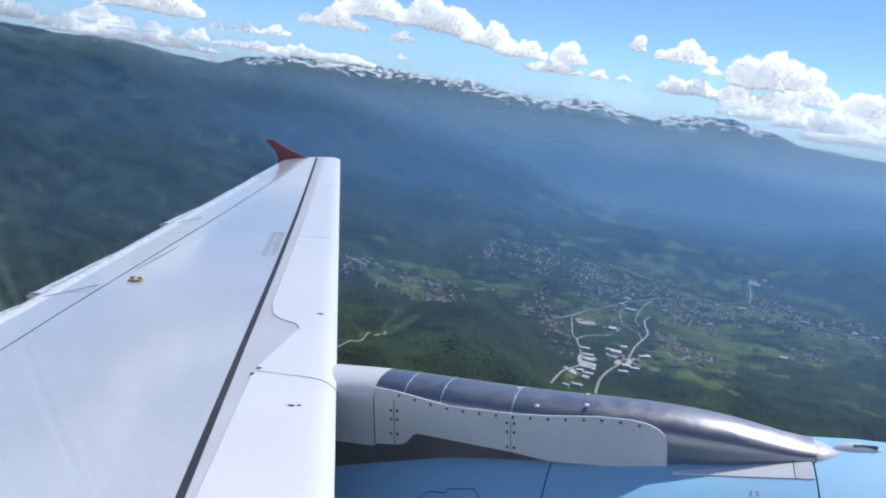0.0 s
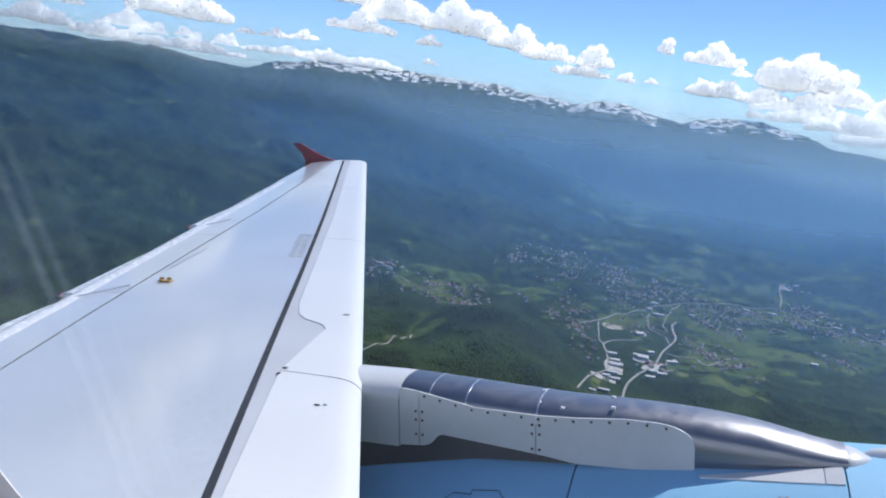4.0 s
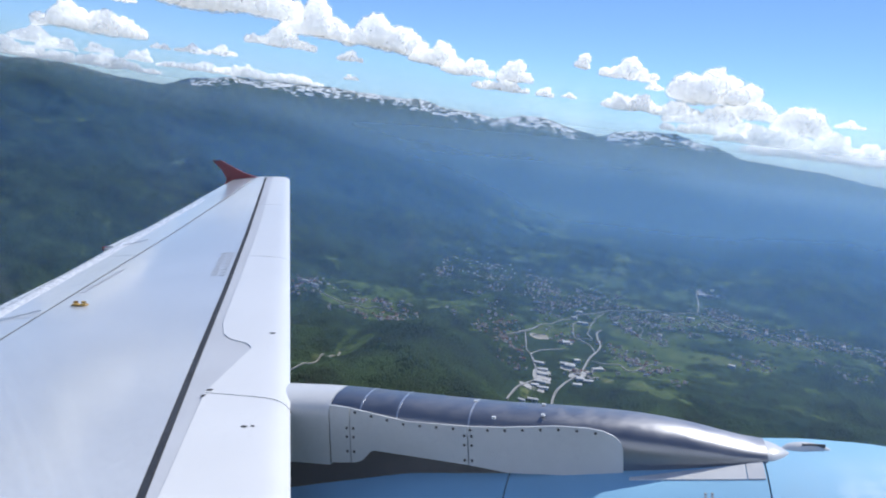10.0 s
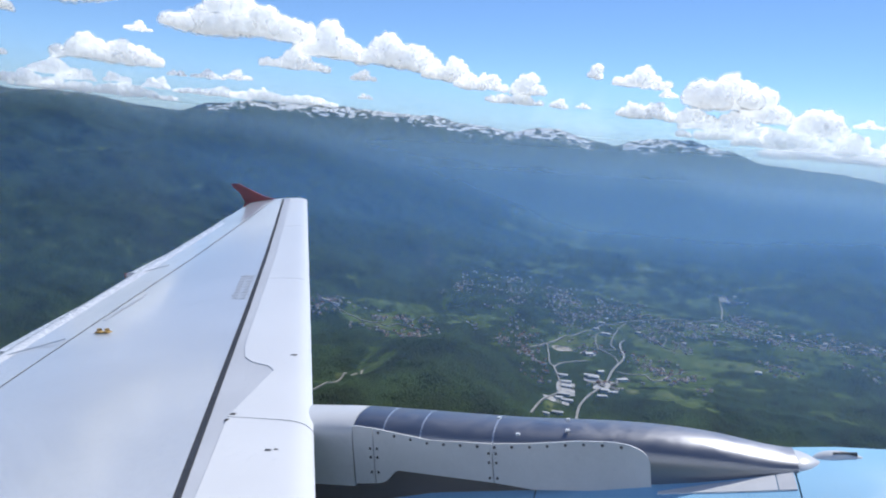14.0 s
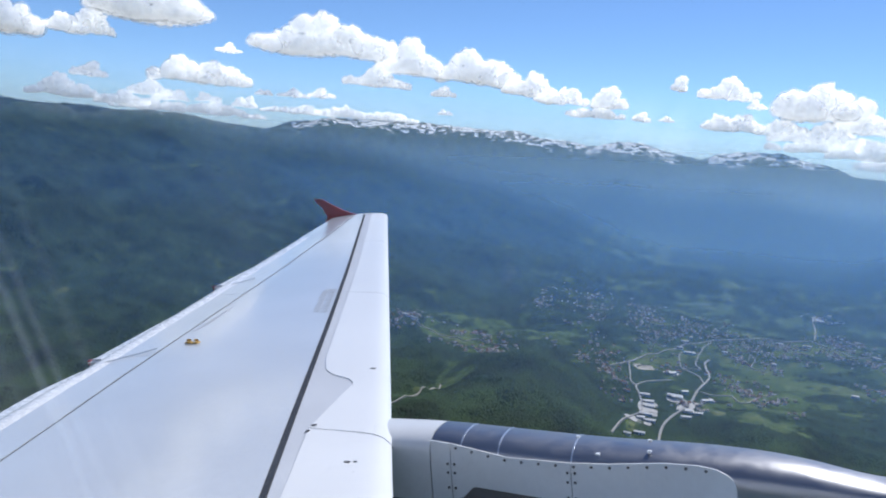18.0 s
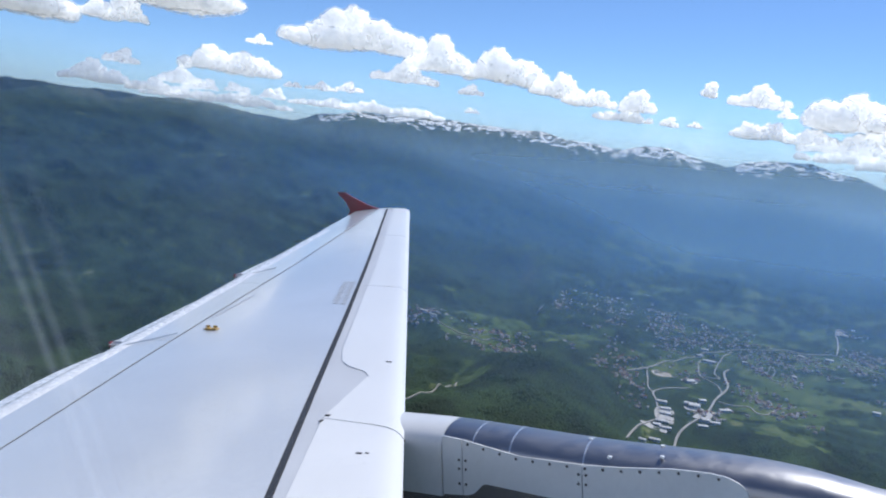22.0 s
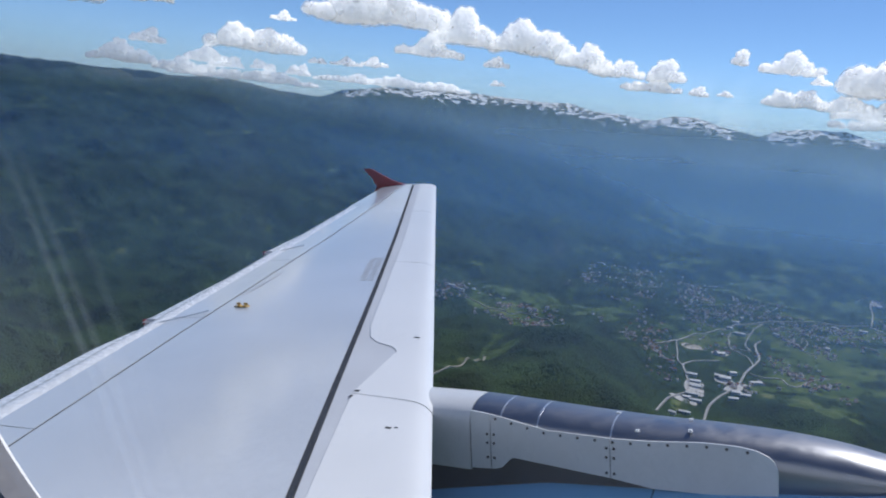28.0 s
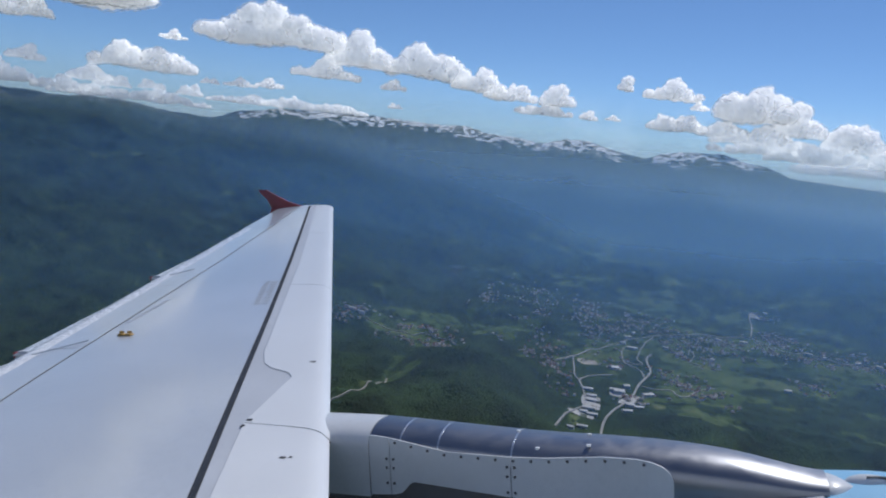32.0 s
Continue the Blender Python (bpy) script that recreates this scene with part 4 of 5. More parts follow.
CROWN = (np.array([(1, 0, -0.2), (0, 1, -0.2), (-1, 0, -0.2), (0, -1, -0.2), (0, 0, 1)], float), np.array([(0, 1, 4), (1, 2, 4), (2, 3, 4), (3, 0, 4)]))
ICO1, ICO2B, ICO2 = blob_template(1), blob_template(3), blob_template(2)


def trees(name, n, r0, r1, size, seed, label, keep_grass=0.03, az0=-58, az1=32, every=None):
    """Many uneven crowns standing on wooded ground, one mesh."""
    rs = np.random.RandomState(seed)
    a = np.radians(rs.uniform(az0, az1, n))
    r = np.sqrt(rs.uniform(r0 ** 2, r1 ** 2, n))
    x, y = r * np.sin(a), r * np.cos(a)
    keep = (meadow(x, y) < 0.35) | ((rs.rand(n) < keep_grass * 12) & (LAT[6](x / 22, y / 22) > 0.13))
    keep &= off_road(x, y)
    if every is not None:
        keep &= every(x, y)
    x, y = x[keep], y[keep]
    z = height(x, y)
    tv, tf = CROWN
    n = len(x)
    s = size * rs.uniform(0.65, 1.35, n)
    v = np.repeat(tv[None], n, 0) * (1 + 0.45 * (rs.rand(n, len(tv), 1) - 0.5) * 0.6)
    v[:, :, 2] = v[:, :, 2] * rs.uniform(0.5, 1.15, n)[:, None]
    v = v * (s[:, None, None] * 0.5) + np.stack([x, y, z], -1)[:, None]
    f = tf[None] + (np.arange(n) * len(tv))[:, None, None]
    ob = new(name, big_mesh(name, v.reshape(-1, 3), f.reshape(-1, 3), 3, M_LEAF, True))
    return tagged(ob, label, "forest", kind="stuff")


def open_ground(x, y):
    return ~((np.abs(np.degrees(np.arctan2(x, y)) - 2) < 11) & (np.hypot(x, y) > 1250) & (np.hypot(x, y) < 2100) & (LAT[3](x / 26, y / 26) > -0.06))


trees("near_forest", 230000, 900, 1600, 4.6, 11, "dark green broadleaf forest on near slopes", every=open_ground, keep_grass=0.09)
trees("valley_forest", 190000, 1600, 2500, 5.8, 12, "dark green forest on valley sides", every=open_ground, keep_grass=0.09)
trees("far_forest", 120000, 2500, 4000, 7.5, 13, "bluish green distant forest", keep_grass=0.02)

M_YARD = paint("concrete_yard", (0.50, 0.49, 0.46), 0.9, var=0.2, big=0.03, small=0.3)


def yard(name, az, r, w, d, turn, label, material=None):
    m = Matrix.Translation(place(az, r, 0)) @ Matrix.Rotation(radians(turn), 4, 'Z')
    v, n = [], 12
    for i in range(n):
        for j in range(n):
            u, q = 2 * i / (n - 1) - 1, 2 * j / (n - 1) - 1
            k = 1 - 0.18 * (u * q) ** 2 + 0.06 * math.sin(5 * u + 3 * q)
            p = m @ Vector((u * w / 2 * k, q * d / 2 * k, 0))
            v.append((p.x, p.y, float(height(np.array([p.x]), np.array([p.y]))[0]) + 0.7))
    bm = bmesh.new()
    vs = [bm.verts.new(p) for p in v]
    for q in grid_faces(n, n):
        bm.faces.new([vs[i] for i in q])
    me = bm_mesh(name, bm, material or M_YARD)
    return tagged(new(name, me), label, "yard", kind="structure")


yard("works_yard", -5.93, 1277, 32, 95, 8, "pale concrete yard of the works")
yard("lower_yard", -6.52, 1189, 42, 24, 8, "pale concrete yard below the works")
yard("market_yard", -3.11, 1336, 26, 70, -20, "pale concrete yard between halls")
yard("mill_yard", -3.99, 1364, 34, 26, 10, "grey yard round the mill hall")
yard("sports_field", -6.57, 1579, 40, 42, 20, "bare beige sports field", M_TRACK)
yard("school_yard", -4.61, 1549, 30, 26, 20, "pale paved yard in the town")
yard("quarry_floor", 4.52, 2347, 38, 46, 0, "pale quarry floor", M_TRACK)

# ---- houses ----
WALLS = [paint("house_wall_" + n, c, 0.85, var=0.12, big=0.3, small=3) for n, c in (("white", (0.72, 0.70, 0.66)), ("cream", (0.60, 0.54, 0.42)), ("brick", (0.42, 0.27, 0.19)))]
ROOFS = [paint("house_roof_" + n, c, 0.85, var=0.2, big=0.4, small=3) for n, c in (("red", (0.27, 0.125, 0.085)), ("brown", (0.21, 0.10, 0.07)), ("grey", (0.24, 0.23, 0.23)))]
M_HALL = paint("hall_white_metal", (0.66, 0.66, 0.65), 0.6, var=0.35, big=0.1, small=1)
M_PANE = paint("house_pane", (0.05, 0.06, 0.07), 0.15)


def house_meshes(w, d, h, rise, wall, roof):
    bm = bmesh.new()
    box(bm, (0, 0, h / 2 - 1.5), (w, d, h + 3))
    a = [bm.verts.new(p) for p in ((-w / 2, -d / 2, h), (-w / 2, d / 2, h), (-w / 2, 0, h + rise * 0.95))]
    b = [bm.verts.new(p) for p in ((w / 2, -d / 2, h), (w / 2, d / 2, h), (w / 2, 0, h + rise * 0.95))]
    bm.faces.new(a), bm.faces.new(b)
    body = bm_mesh("house", bm, wall)
    bm = bmesh.new()
    e, o = 0.6, 0.25
    prof = [(-d / 2 - e, h - e * 2 * rise / d), (0, h + rise), (d / 2 + e, h - e * 2 * rise / d)]
    lo = [[bm.verts.new((x, y, z)) for y, z in prof] for x in (-w / 2 - e, w / 2 + e)]
    hi = [[bm.verts.new((x, y, z + o)) for y, z in prof] for x in (-w / 2 - e, w / 2 + e)]
    for k in (0, 1):
        bm.faces.new((lo[0][k], lo[0][k + 1], lo[1][k + 1], lo[1][k]))
        bm.faces.new((hi[0][k], hi[0][k + 1], hi[1][k + 1], hi[1][k]))
    for s in (0, 1):
        for k in (0, 1):
            bm.faces.new((lo[s][k], lo[s][k + 1], hi[s][k + 1], hi[s][k]))
    for k in (0, 2):
        bm.faces.new((lo[0][k], lo[1][k], hi[1][k], hi[0][k]))
    roof_me = bm_mesh("roof", bm, roof)
    bm = bmesh.new()
    box(bm, (w * 0.2, d * 0.12, h + rise * 0.9), (0.8, 0.8, 2.0))
    chim = bm_mesh("chimney", bm, ROOFS[1])
    return body, roof_me, chim


KINDS = []
for w, d, h, rise, wl, rf, lab in ((11, 9, 6, 3.2, 0, 0, "white house with red tiled gable roof"), (10, 8, 5, 3, 1, 0, "cream house with red tiled gable roof"), (12, 9, 7, 3.4, 0, 1, "white house with brown tiled roof"), (9, 8, 5.5, 3, 2, 1, "brick house with brown tiled roof"), (14, 10, 7, 2.2, 1, 2, "cream house with grey sheet roof")):
    KINDS.append((house_meshes(w, d, h, rise, WALLS[wl], ROOFS[rf]), lab))


def house(az, r, turn, kind, scale=1.0):
    (body, roof_me, chim), lab = KINDS[kind]
    ob = tagged(new("house", body), lab, "house", "houses of the valley town")
    ob.matrix_world = Matrix.Translation(place(az, r, 0.2)) @ Matrix.Rotation(radians(turn), 4, 'Z') @ Matrix.Scale(scale, 4)
    ro = part("roof", roof_me, ob)
    part("chimney", chim, ro)
    return ob


rng = random.Random(7)
# azimuth, distance, spread in azimuth and distance, number of houses
CLUSTERS = [(-24.7, 1595, 0.77, 23, 16), (-18.6, 1566, 1.84, 29, 26), (-17.2, 1480, 1.54, 23, 18), (-14.2, 1494, 0.92, 20, 12), (-11.6, 2018, 1.23, 118, 38), (-14.2, 2029, 0.61, 42, 10), (-6.9, 2110, 0.68, 88, 34), (-10.3, 1605, 0.68, 38, 20), (-9.3, 1463, 0.49, 36, 12), (-8.1, 1377, 0.31, 34, 10), (-5.1, 1914, 1.38, 57, 42), (-3.5, 2059, 1.08, 41, 20), (-1.3, 1930, 1.54, 43, 42), (1.9, 1933, 1.38, 49, 44), (0.9, 1754, 0.68, 49, 26), (-0.9, 1559, 0.55, 23, 10), (1.7, 1457, 0.98, 24, 24), (-3.1, 1336, 0.49, 18, 10), (5.9, 2042, 0.80, 60, 44), (7.5, 1937, 1.08, 31, 26), (11.6, 1974, 1.38, 25, 36), (14.3, 2016, 1.08, 24, 20), (8.4, 1652, 0.80, 29, 8), (14.9, 1755, 0.80, 23, 8), (-6.6, 1729, 0.77, 34, 12), (-10.9, 2248, 1.11, 79, 14), (-4.8, 1596, 0.55, 43, 12), (4.7, 2359, 0.43, 23, 8)]
FAR = []
for az, r, sa, sr, n in CLUSTERS:
    tilt = rng.uniform(-30, 30)
    for i in range(n):
        ha, hr = rng.gauss(az, sa), rng.gauss(r, sr)
        if not off_road(hr * math.sin(math.radians(ha)), hr * math.cos(math.radians(ha))):
            hr += 13
        turn, kind, size = tilt + rng.choice((0, 90)) + rng.gauss(0, 9), rng.choice((0, 0, 1, 2, 2, 3, 4, 4)), rng.uniform(0.34, 0.60)
        if hr > 1730:
            FAR.append((ha, hr, 0.01, 0.5, 1))
        else:
            house(ha, hr, turn, kind, size)


def far_houses(clusters, seed):
    """The rest of the town and its hamlets, too many and too small to pick apart."""
    rg = random.Random(seed)
    V, Fw, Fr = [], [], []
    for az, r, sa, sr, n in clusters:
        knots = [(rg.gauss(az, sa), rg.gauss(r, sr)) for _ in range(max(1, n // 7))]
        for i in range(n):
            ka, kr = rg.choice(knots)
            p = place(rg.gauss(ka, min(sa, 0.42)), rg.gauss(kr, min(sr, 17)))
            if not off_road(p.x, p.y):
                continue
            t, w, d, h, e = rg.uniform(0, 3.14), rg.uniform(1.7, 3.2), rg.uniform(1.4, 2.2), rg.uniform(2.0, 3.6), rg.uniform(0.8, 1.4)
            c, s = math.cos(t), math.sin(t)
            k = len(V)
            for x, y, z in ((-w, -d, -2), (w, -d, -2), (w, d, -2), (-w, d, -2), (-w, -d, h), (w, -d, h), (w, d, h), (-w, d, h), (-w - .5, 0, h + e), (w + .5, 0, h + e), (-w - .5, -d - .5, h - .2), (w + .5, -d - .5, h - .2), (w + .5, d + .5, h - .2), (-w - .5, d + .5, h - .2)):
                V.append((p.x + x * c - y * s, p.y + x * s + y * c, p.z + z))
            Fw += [tuple(k + q for q in f) for f in ((0, 1, 5, 4), (1, 2, 6, 5), (2, 3, 7, 6), (3, 0, 4, 7), (4, 7, 8), (5, 9, 6))]
            Fr += [tuple(k + q for q in f) for f in ((10, 11, 9, 8), (12, 13, 8, 9))]
    me = bpy.data.meshes.new("town_houses")
    me.from_pydata(V, [], Fw + Fr)
    for m in (island_paint("town_walls", (0.28, 0.26, 0.24), (0.86, 0.84, 0.80)), island_paint("town_roofs", (0.16, 0.11, 0.10), (0.40, 0.36, 0.34))):
        me.materials.append(m)
    me.polygons.foreach_set("material_index", [0] * len(Fw) + [1] * len(Fr))
    return tagged(new("town_houses", me), "scattered pale houses with reddish roofs in the valley", "houses", kind="stuff")


def island_paint(name, lo, hi):
    m, t, p, _, links = nodes_of(name)
    g = t.nodes.new("ShaderNodeNewGeometry")
    links.new(ramp(t, g.outputs["Random Per Island"], [(0.0, lo), (1.0, hi)]).outputs[0], p.inputs["Base Color"])
    p.inputs["Roughness"].default_value = 0.85
    return m


far_houses([(az, r, sa * 1.35, sr * 1.5, int(n * 2.2)) for az, r, sa, sr, n in CLUSTERS] + FAR, 21)


def hall(az, r, w, d, h, turn, label):
    bm = bmesh.new()
    box(bm, (0, 0, h / 2 - 1.5), (w, d, h + 3))
    body = bm_mesh("hall", bm, M_HALL)
    ob = tagged(new("industrial_hall", body), label, "hall", "works halls")
    ob.matrix_world = Matrix.Translation(place(az, r, 0.4)) @ Matrix.Rotation(radians(turn), 4, 'Z')
    bm = bmesh.new()
    n = max(1, int(d // 8))
    for k in range(n):
        y0, y1 = -d / 2 + d * k / n, -d / 2 + d * (k + 1) / n
        a = [bm.verts.new(p) for p in ((-w / 2 - .5, y0, h), (-w / 2 - .5, (y0 + y1) / 2, h + 1.3), (-w / 2 - .5, y1, h))]
        b = [bm.verts.new(p) for p in ((w / 2 + .5, y0, h), (w / 2 + .5, (y0 + y1) / 2, h + 1.3), (w / 2 + .5, y1, h))]
        bm.faces.new(a), bm.faces.new(b)
        for i in range(3):
            bm.faces.new((a[i], a[(i + 1) % 3], b[(i + 1) % 3], b[i]))
    part("roof", bm_mesh("roof", bm, M_HALL), ob)
    for k in range(4):
        bm = bmesh.new()
        box(bm, (-w / 2 + w * (k + 0.5) / 4, -d / 2 - 0.06, h * 0.55), (w / 6, 0.12, h * 0.3))
        part("window_band", bm_mesh("window_band", bm, M_PANE), ob)
    return ob


HALLS = [(-6.21, 1348, 24, 9, 4, 20), (-6.02, 1311, 24, 9, 4, 20), (-5.84, 1279, 25, 9, 4, 18), (-6.10, 1228, 26, 8, 4, 18), (-5.79, 1198, 24, 8, 4, 16), (-6.32, 1200, 12, 8, 4, 16), (-4.00, 1371, 26, 15, 7, 10), (-4.53, 1377, 14, 10, 6, 10), (-3.44, 1414, 12, 8, 5, 40), (-1.92, 1387, 30, 8, 4, 28), (-3.05, 1295, 20, 9, 4, 25), (-3.32, 1252, 22, 8, 4, 25), (-2.40, 1285, 16, 8, 4, 25), (-3.54, 1724, 32, 9, 5, 8), (-3.99, 1826, 16, 7, 5, 12), (-3.54, 1881, 10, 7, 5, 60), (-4.68, 1539, 22, 12, 5, 30), (-4.27, 1768, 14, 8, 5, 0), (2.09, 1742, 9, 7, 6, 0), (2.25, 1970, 14, 7, 5, -10), (4.05, 1992, 18, 7, 5, 0), (8.19, 1976, 26, 5, 4, -12), (9.20, 1956, 10, 8, 5, -40), (7.32, 1608, 13, 7, 4, 5), (4.49, 2329, 18, 7, 4, 0), (4.94, 2400, 12, 7, 4, 20), (-24.75, 1609, 22, 7, 4, -8), (-23.93, 1591, 18, 5, 4, -8), (-24.84, 1370, 16, 4, 4, 0), (11.25, 1979, 12, 7, 5, 10), (12.31, 1967, 12, 6, 4, 0), (-1.21, 1791, 12, 7, 4, -10), (-7.17, 1112, 10, 6, 4, 0), (-6.38, 1131, 16, 6, 4, 0), (13.99, 2003, 12, 6, 4, 0)]
hall_rng = random.Random(31)
for az, r, w, d, h, turn in HALLS:
    w *= 0.72 if w > 18 else 1.0
    turn += hall_rng.uniform(-9, 9)
    hall(az + hall_rng.uniform(-0.1, 0.1), r, w, d, h, turn, "long white industrial hall with low pitched roof")

# ---- clouds ----
def glow_cloud_material(name):
    m, t, p, nd, links = nodes_of(name)
    p.inputs["Base Color"].default_value = (0.95, 0.95, 0.95, 1)
    p.inputs["Emission Color"].default_value = (0.94, 0.97, 1.0, 1)      # added glow in place of sunlight scattered inside the cloud
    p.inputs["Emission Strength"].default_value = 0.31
    p.inputs["Roughness"].default_value = 1.0
    p.inputs["Specular IOR Level"].default_value = 0.0
    p.inputs["Subsurface Weight"].default_value = 1.0
    p.inputs["Subsurface Radius"].default_value = (1, 1, 1)
    p.inputs["Subsurface Scale"].default_value = 420.0
    p.inputs["Subsurface Anisotropy"].default_value = 0.6
    b = nd.new("ShaderNodeBump")
    b.inputs["Strength"].default_value, b.inputs["Distance"].default_value = 0.18, 12.0
    links.new(noise_node(t, 0.022, 3, 0.5).outputs[0], b.inputs["Height"])
    links.new(b.outputs[0], p.inputs["Normal"])
    return m


def vapour(name, scale, thin, dense):
    """Thin vapour: ragged, light passes through it."""
    m, t, p, nd, links = nodes_of(name)
    nd.remove(p)
    d, tr, cl = nd.new("ShaderNodeBsdfDiffuse"), nd.new("ShaderNodeBsdfTranslucent"), nd.new("ShaderNodeBsdfTransparent")
    d.inputs[0].default_value = tr.inputs[0].default_value = (0.97, 0.97, 0.97, 1)
    half, veil = nd.new("ShaderNodeMixShader"), nd.new("ShaderNodeMixShader")
    half.inputs[0].default_value = 0.55
    links.new(d.outputs[0], half.inputs[1])
    links.new(tr.outputs[0], half.inputs[2])
    k = ramp(t, noise_node(t, scale, 2, 0.5).outputs[0], [(0.36, (thin,) * 3), (0.66, (dense,) * 3)])
    links.new(k.outputs[0], veil.inputs[0])
    links.new(cl.outputs[0], veil.inputs[1])
    links.new(half.outputs[0], veil.inputs[2])
    links.new(veil.outputs[0], nd["Material Output"].inputs[0])
    return m


M_CLOUD = glow_cloud_material("cloud")
M_FLUFF = vapour("cloud_fluff", 0.009, 0.07, 0.28)
CR = 4760.0


CLOUD_TEX = bpy.data.textures.new("cloud_lumps", 'CLOUDS')
CLOUD_TEX.noise_scale, CLOUD_TEX.noise_depth, CLOUD_TEX.noise_basis = 34.0, 4, 'ORIGINAL_PERLIN'
CLOUD_FINE = bpy.data.textures.new("cloud_fine", 'CLOUDS')
CLOUD_FINE.noise_scale, CLOUD_FINE.noise_depth = 11.0, 3


def lumpy(ob, h, cell, grow):
    """Melts the puffs together, swells them by grow and crumples the surface."""
    rm = ob.modifiers.new("merge", 'REMESH')
    rm.mode, rm.voxel_size, rm.use_smooth_shade = 'VOXEL', cell, True
    for tex, amount in ((CLOUD_TEX, 0.16), (CLOUD_FINE, 0.06)):
        dm = ob.modifiers.new("lumps", 'DISPLACE')
        dm.texture, dm.texture_coords, dm.strength, dm.mid_level = tex, 'LOCAL', h * amount, 0.5 - grow / 0.32


def cloud(az, el, wdeg, hdeg, seed):
    """A cumulus: lumps along a flat base, each covered with smaller puffs."""
    rs = np.random.RandomState(seed)
    w, h = CR * math.radians(wdeg), CR * math.radians(hdeg)
    V, Fc, k = [], [], 0

    def puff(c, s, tmpl):
        nonlocal k
        tv, tf = tmpl
        v = tv * s * np.array([1.1, 1.0, 0.9]) + c
        low = 0.05 * h * np.sin(v[:, 0] / (0.35 * h) + seed)
        under = v[:, 2] < low
        v[under, 2] = low[under] + (v[under, 2] - low[under]) * 0.3
        V.append(v)
        Fc.append(tf + k)
        k += len(tv)

    count = int(6 + 5.5 * wdeg / max(0.4, hdeg))
    swell = rs.uniform(0, 6.28)
    for i in range(count):
        u = -1 + 2 * (i + 0.5) / count + rs.uniform(-0.08, 0.08)
        env = max(0.30, 1 - abs(u) ** 2.4) * (0.78 + 0.22 * math.sin(u * 5.5 + swell)) * rs.uniform(0.8, 1.05)
        s = h * rs.uniform(0.24, 0.38) * (0.5 + 0.5 * env)
        c = np.array([u * (w * 0.5 - s * 0.5), rs.uniform(-0.35, 0.35) * h, (rs.rand() if i % 2 else rs.uniform(0.75, 1)) * max(0, h * env - s * 0.9)])
        if i % 2 == 0:
            puff(np.array([c[0], c[1], s * 0.5]), s * 1.1, ICO2B)
        puff(c, s, ICO2B)
        for j in range(11):
            d = rs.normal(size=3)
            d[2] = abs(d[2]) * 1.2 - 0.35
            d /= np.linalg.norm(d)
            puff(c + d * s * rs.uniform(0.75, 1.05), s * rs.uniform(0.22, 0.45), ICO2)
    V, Fc = np.concatenate(V), np.concatenate(Fc)
    a = math.radians(az)
    seat = Matrix.Translation((CR * math.sin(a), CR * math.cos(a), ALT + CR * math.tan(math.radians(el)) - h * 0.5)) @ Matrix.Rotation(-a, 4, 'Z')
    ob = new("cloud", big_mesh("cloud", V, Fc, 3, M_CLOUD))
    lumpy(ob, h, max(2.0, h / 44), 0.0)
    ob.matrix_world = seat
    if el < 3.0:                                      # low ones lie deep in the haze
        return tagged(ob, "pale distant cumulus cloud with flat base", "cloud", "clouds over the range")
    rim = part("fringe", big_mesh("fringe", V, Fc, 3, M_FLUFF), ob, "thin ragged fringe of vapour")
    lumpy(rim, h, max(3.0, h / 26), 0.07)
    return tagged(ob, "white fair-weather cumulus cloud with flat base", "cloud", "clouds over the range")


for k, c in enumerate([
        (-31.5, 7.6, 10.5, 2.6), (-25.5, 6.4, 4.5, 2.0), (-20.8, 6.3, 5.5, 2.1), (-17.0, 5.3, 3.4, 1.5), (-28.1, 4.8, 4.6, 1.1), (-14.6, 4.6, 3.4, 1.1), (-11.1, 4.8, 2.2, 1.5), (-12.2, 3.6, 3.8, 0.8), (-8.8, 3.5, 1.1, 0.7),
        (-40.3, 4.3, 5.8, 1.7), (-38.6, 5.8, 1.5, 0.6), (-43.7, 2.7, 2.6, 1.0), (-42.2, 2.3, 2.0, 0.8), (-39.8, 2.3, 1.7, 0.6), (-37.3, 2.2, 1.6, 0.7), (-34.0, 3.1, 2.1, 0.5), (-32.0, 3.3, 1.8, 0.6), (-29.0, 2.15, 7.5, 0.8),
        (-23.2, 4.2, 1.6, 0.7), (-22.9, 2.7, 1.0, 0.4), (-6.4, 5.9, 0.9, 0.9), (-3.1, 5.8, 3.5, 1.3), (-1.2, 4.7, 1.2, 0.5), (2.4, 5.6, 4.6, 2.6), (-2.6, 3.6, 3.8, 1.2), (0.6, 3.4, 3.4, 1.0), (5.3, 4.4, 2.8, 2.0), (8.6, 3.7, 3.0, 2.0), (2.6, 3.2, 5.0, 1.3), (6.7, 2.4, 6.0, 1.5), (10.9, 2.2, 3.6, 1.5), (14.0, 2.0, 4, 1.4), (11.6, 3.5, 1.6, 0.5),
        # the last three, above the view, are added to reflect in the wing
        (-45.4, 1.8, 3.2, 0.9), (-49, 2.2, 4, 1.2), (-44, 9.3, 7, 3.4), (-48, 6.5, 4, 1.4), (-55, 7, 8, 3), (18, 3.0, 5, 2.2), (24, 2.6, 6, 2), (-7.0, 3.4, 1.0, 0.4), (4.5, 2.5, 9.0, 1.2), (10.0, 1.6, 9.0, 1.2), (-41, 1.6, 9, 0.9), (-33.5, 2.0, 5, 0.6), (-36.0, 3.0, 1.2, 0.4), (-47.5, 3.4, 2.2, 0.8), (-46, 17.4, 6.5, 3.2), (-50.5, 20.2, 6, 3.4), (-40.8, 17.9, 3.6, 2.2)]):
    cloud(c[0], c[1], c[2] * 1.1, c[3] * 1.2, seed=k + 1)

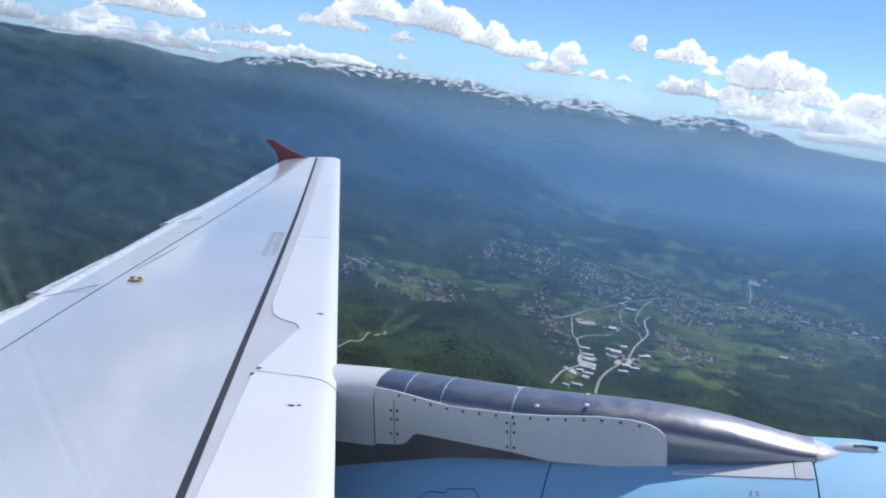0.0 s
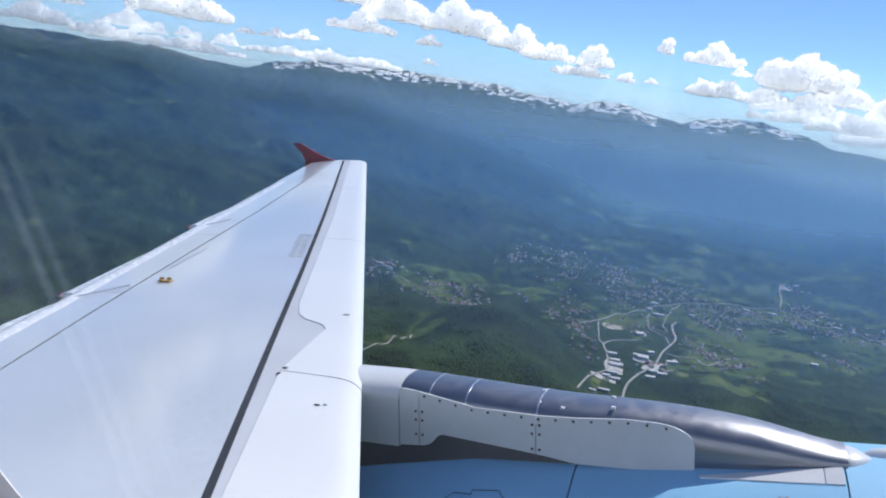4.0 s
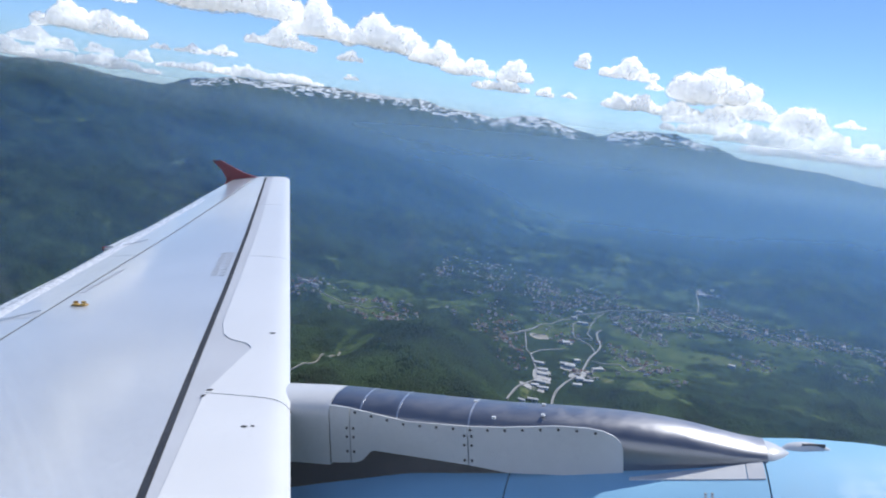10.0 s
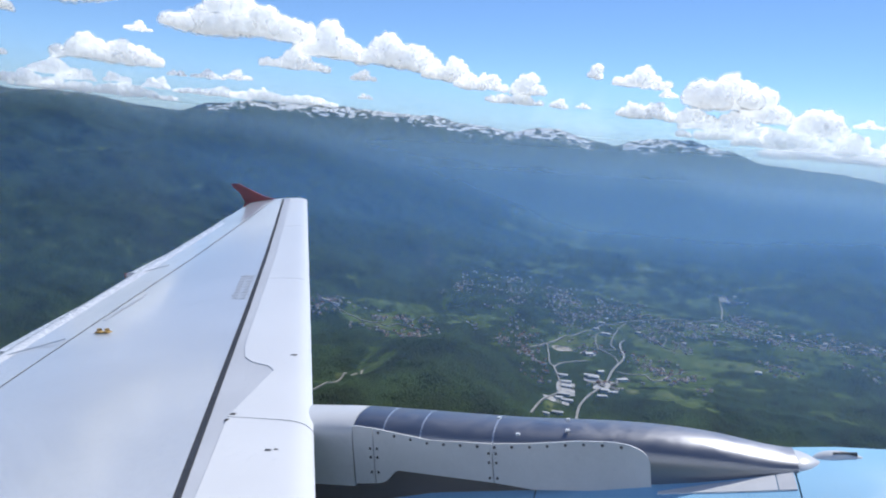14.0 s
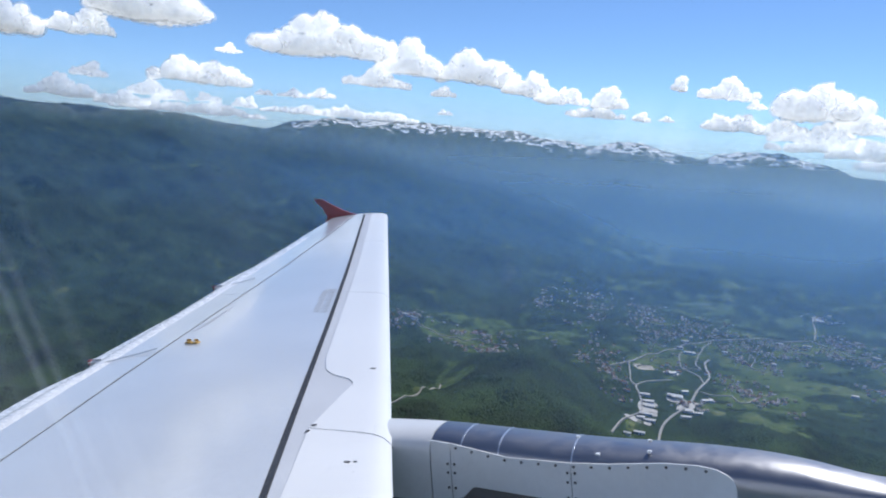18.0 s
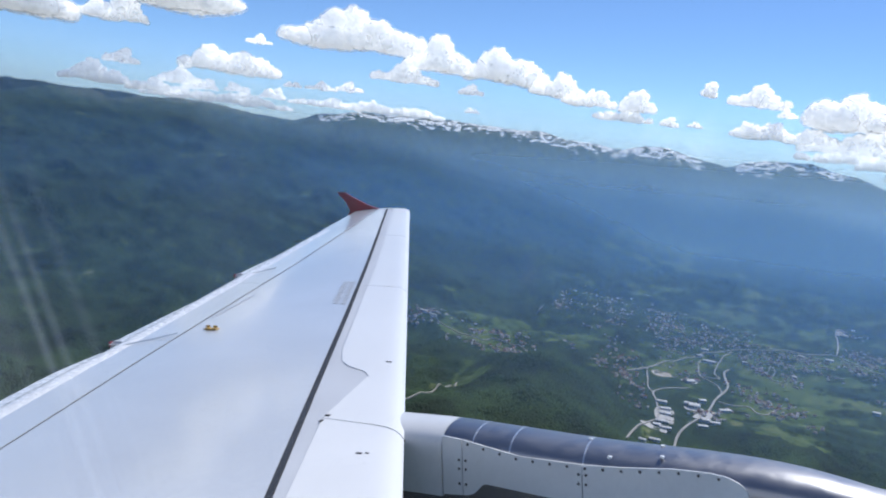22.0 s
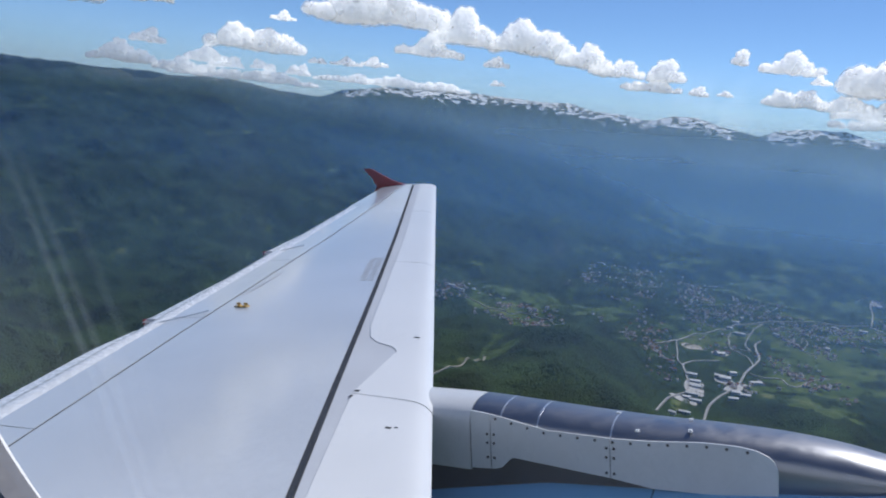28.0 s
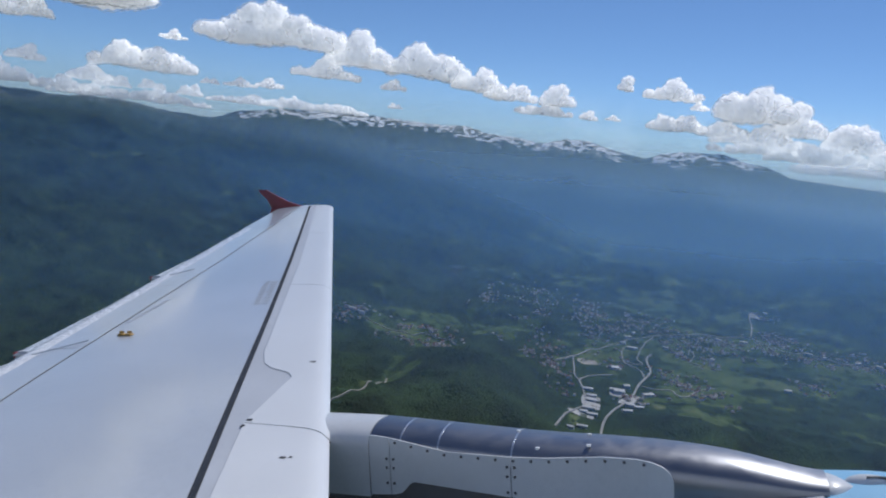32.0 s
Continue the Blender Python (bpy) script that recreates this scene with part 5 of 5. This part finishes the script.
# ---- tinted sheets standing in for haze over the valley ----
HAZE, HAZE2, HAZE3 = (0.21, 0.50, 0.97), (0.44, 0.72, 0.98), (0.53, 0.78, 0.98)
# distance, strength, height of full strength and of the top, haze tint, growth towards +x, soft foot
HAZE_SHEETS = [(980, 0.12, 320, 430, HAZE, 1.05, 150), (1420, 0.115, 312, 442, HAZE, 1.1, 120), (1950, 0.14, 300, 455, HAZE, 1.2, 90), (2550, 0.18, 290, 490, HAZE, 1.35, 80), (3200, 0.28, 280, 600, HAZE2, 1.5, 100), (3850, 0.36, 270, 670, HAZE3, 1.7, 150), (4660, 0.62, 0, 820, (0.90, 0.94, 1.0), 1.15, 40)]


def haze_material(strength, col, full, top, thick):
    m, t, p, nd, links = nodes_of("haze_sheet_tint")
    nd.remove(p)
    out = nd["Material Output"]
    d, tr, cl = nd.new("ShaderNodeBsdfDiffuse"), nd.new("ShaderNodeBsdfTranslucent"), nd.new("ShaderNodeBsdfTransparent")
    for s in (d, tr):
        s.inputs[0].default_value = (*col, 1)
    half, veil = nd.new("ShaderNodeMixShader"), nd.new("ShaderNodeMixShader")
    half.inputs[0].default_value = 0.6
    links.new(d.outputs[0], half.inputs[1])
    links.new(tr.outputs[0], half.inputs[2])
    pos = nd.new("ShaderNodeNewGeometry")
    sep = nd.new("ShaderNodeSeparateXYZ")
    links.new(pos.outputs["Position"], sep.inputs[0])
    fall = nd.new("ShaderNodeMapRange")       # thinner with height
    fall.inputs["From Min"].default_value, fall.inputs["From Max"].default_value = full, top
    fall.inputs["To Min"].default_value, fall.inputs["To Max"].default_value = strength, 0.0
    links.new(sep.outputs["Z"], fall.inputs["Value"])
    down = nd.new("ShaderNodeMapRange")       # denser towards +x, standing in for brighter haze on the sun's side
    down.inputs["From Min"].default_value, down.inputs["From Max"].default_value = -2000, 1200
    down.inputs["To Min"].default_value, down.inputs["To Max"].default_value = 1.0, thick
    links.new(sep.outputs["X"], down.inputs["Value"])
    both = nd.new("ShaderNodeMath")
    both.operation = 'MULTIPLY'
    soft, fade = nd.new("ShaderNodeAttribute"), nd.new("ShaderNodeMath")
    soft.attribute_name = "soft"
    fade.operation = 'MULTIPLY'
    links.new(fall.outputs[0], both.inputs[0])
    links.new(down.outputs[0], both.inputs[1])
    links.new(both.outputs[0], fade.inputs[0])
    links.new(soft.outputs["Fac"], fade.inputs[1])
    links.new(fade.outputs[0], veil.inputs[0])
    links.new(cl.outputs[0], veil.inputs[1])
    links.new(half.outputs[0], veil.inputs[2])
    links.new(veil.outputs[0], out.inputs[0])
    return m


def veil(r, strength, col, full, top, thick, fade):
    """A see-through tinted sheet that draws haze in, thickening softly upwards from the ground, so that no edge shows
    where it meets a slope.
    """
    n, m = 420, 9
    a = np.radians(np.linspace(-80, 60, n + 1))
    x, y = r * np.sin(a), r * np.cos(a)
    g = height(x, y)
    v, w = [], []
    for j in range(m):
        u = j / (m - 2) if j < m - 1 else None
        z = g - 4 + (fade + 4) * u if u is not None else np.maximum(top, g + fade + 10)
        v.append(np.stack([x, y, z + 0 * x], -1))
        w.append(np.full(n + 1, 1.0 if u is None else u * u * (3 - 2 * u)))
    v, w = np.stack(v, 1), np.stack(w, 1)
    ob = new("haze_sheet", mesh("haze_sheet", v.reshape(-1, 3), grid_faces(n + 1, m), haze_material(strength, col, full, top, thick)))
    ob.data.attributes.new("soft", 'FLOAT', 'POINT').data.foreach_set("value", w.astype(np.float32).ravel())
    return tagged(ob, "see-through blue sheet standing in for haze over the valley", "haze", kind="stuff")


for r, k, full, top, col, thick, fade in HAZE_SHEETS:
    veil(r, k, col, full, top, thick, fade)
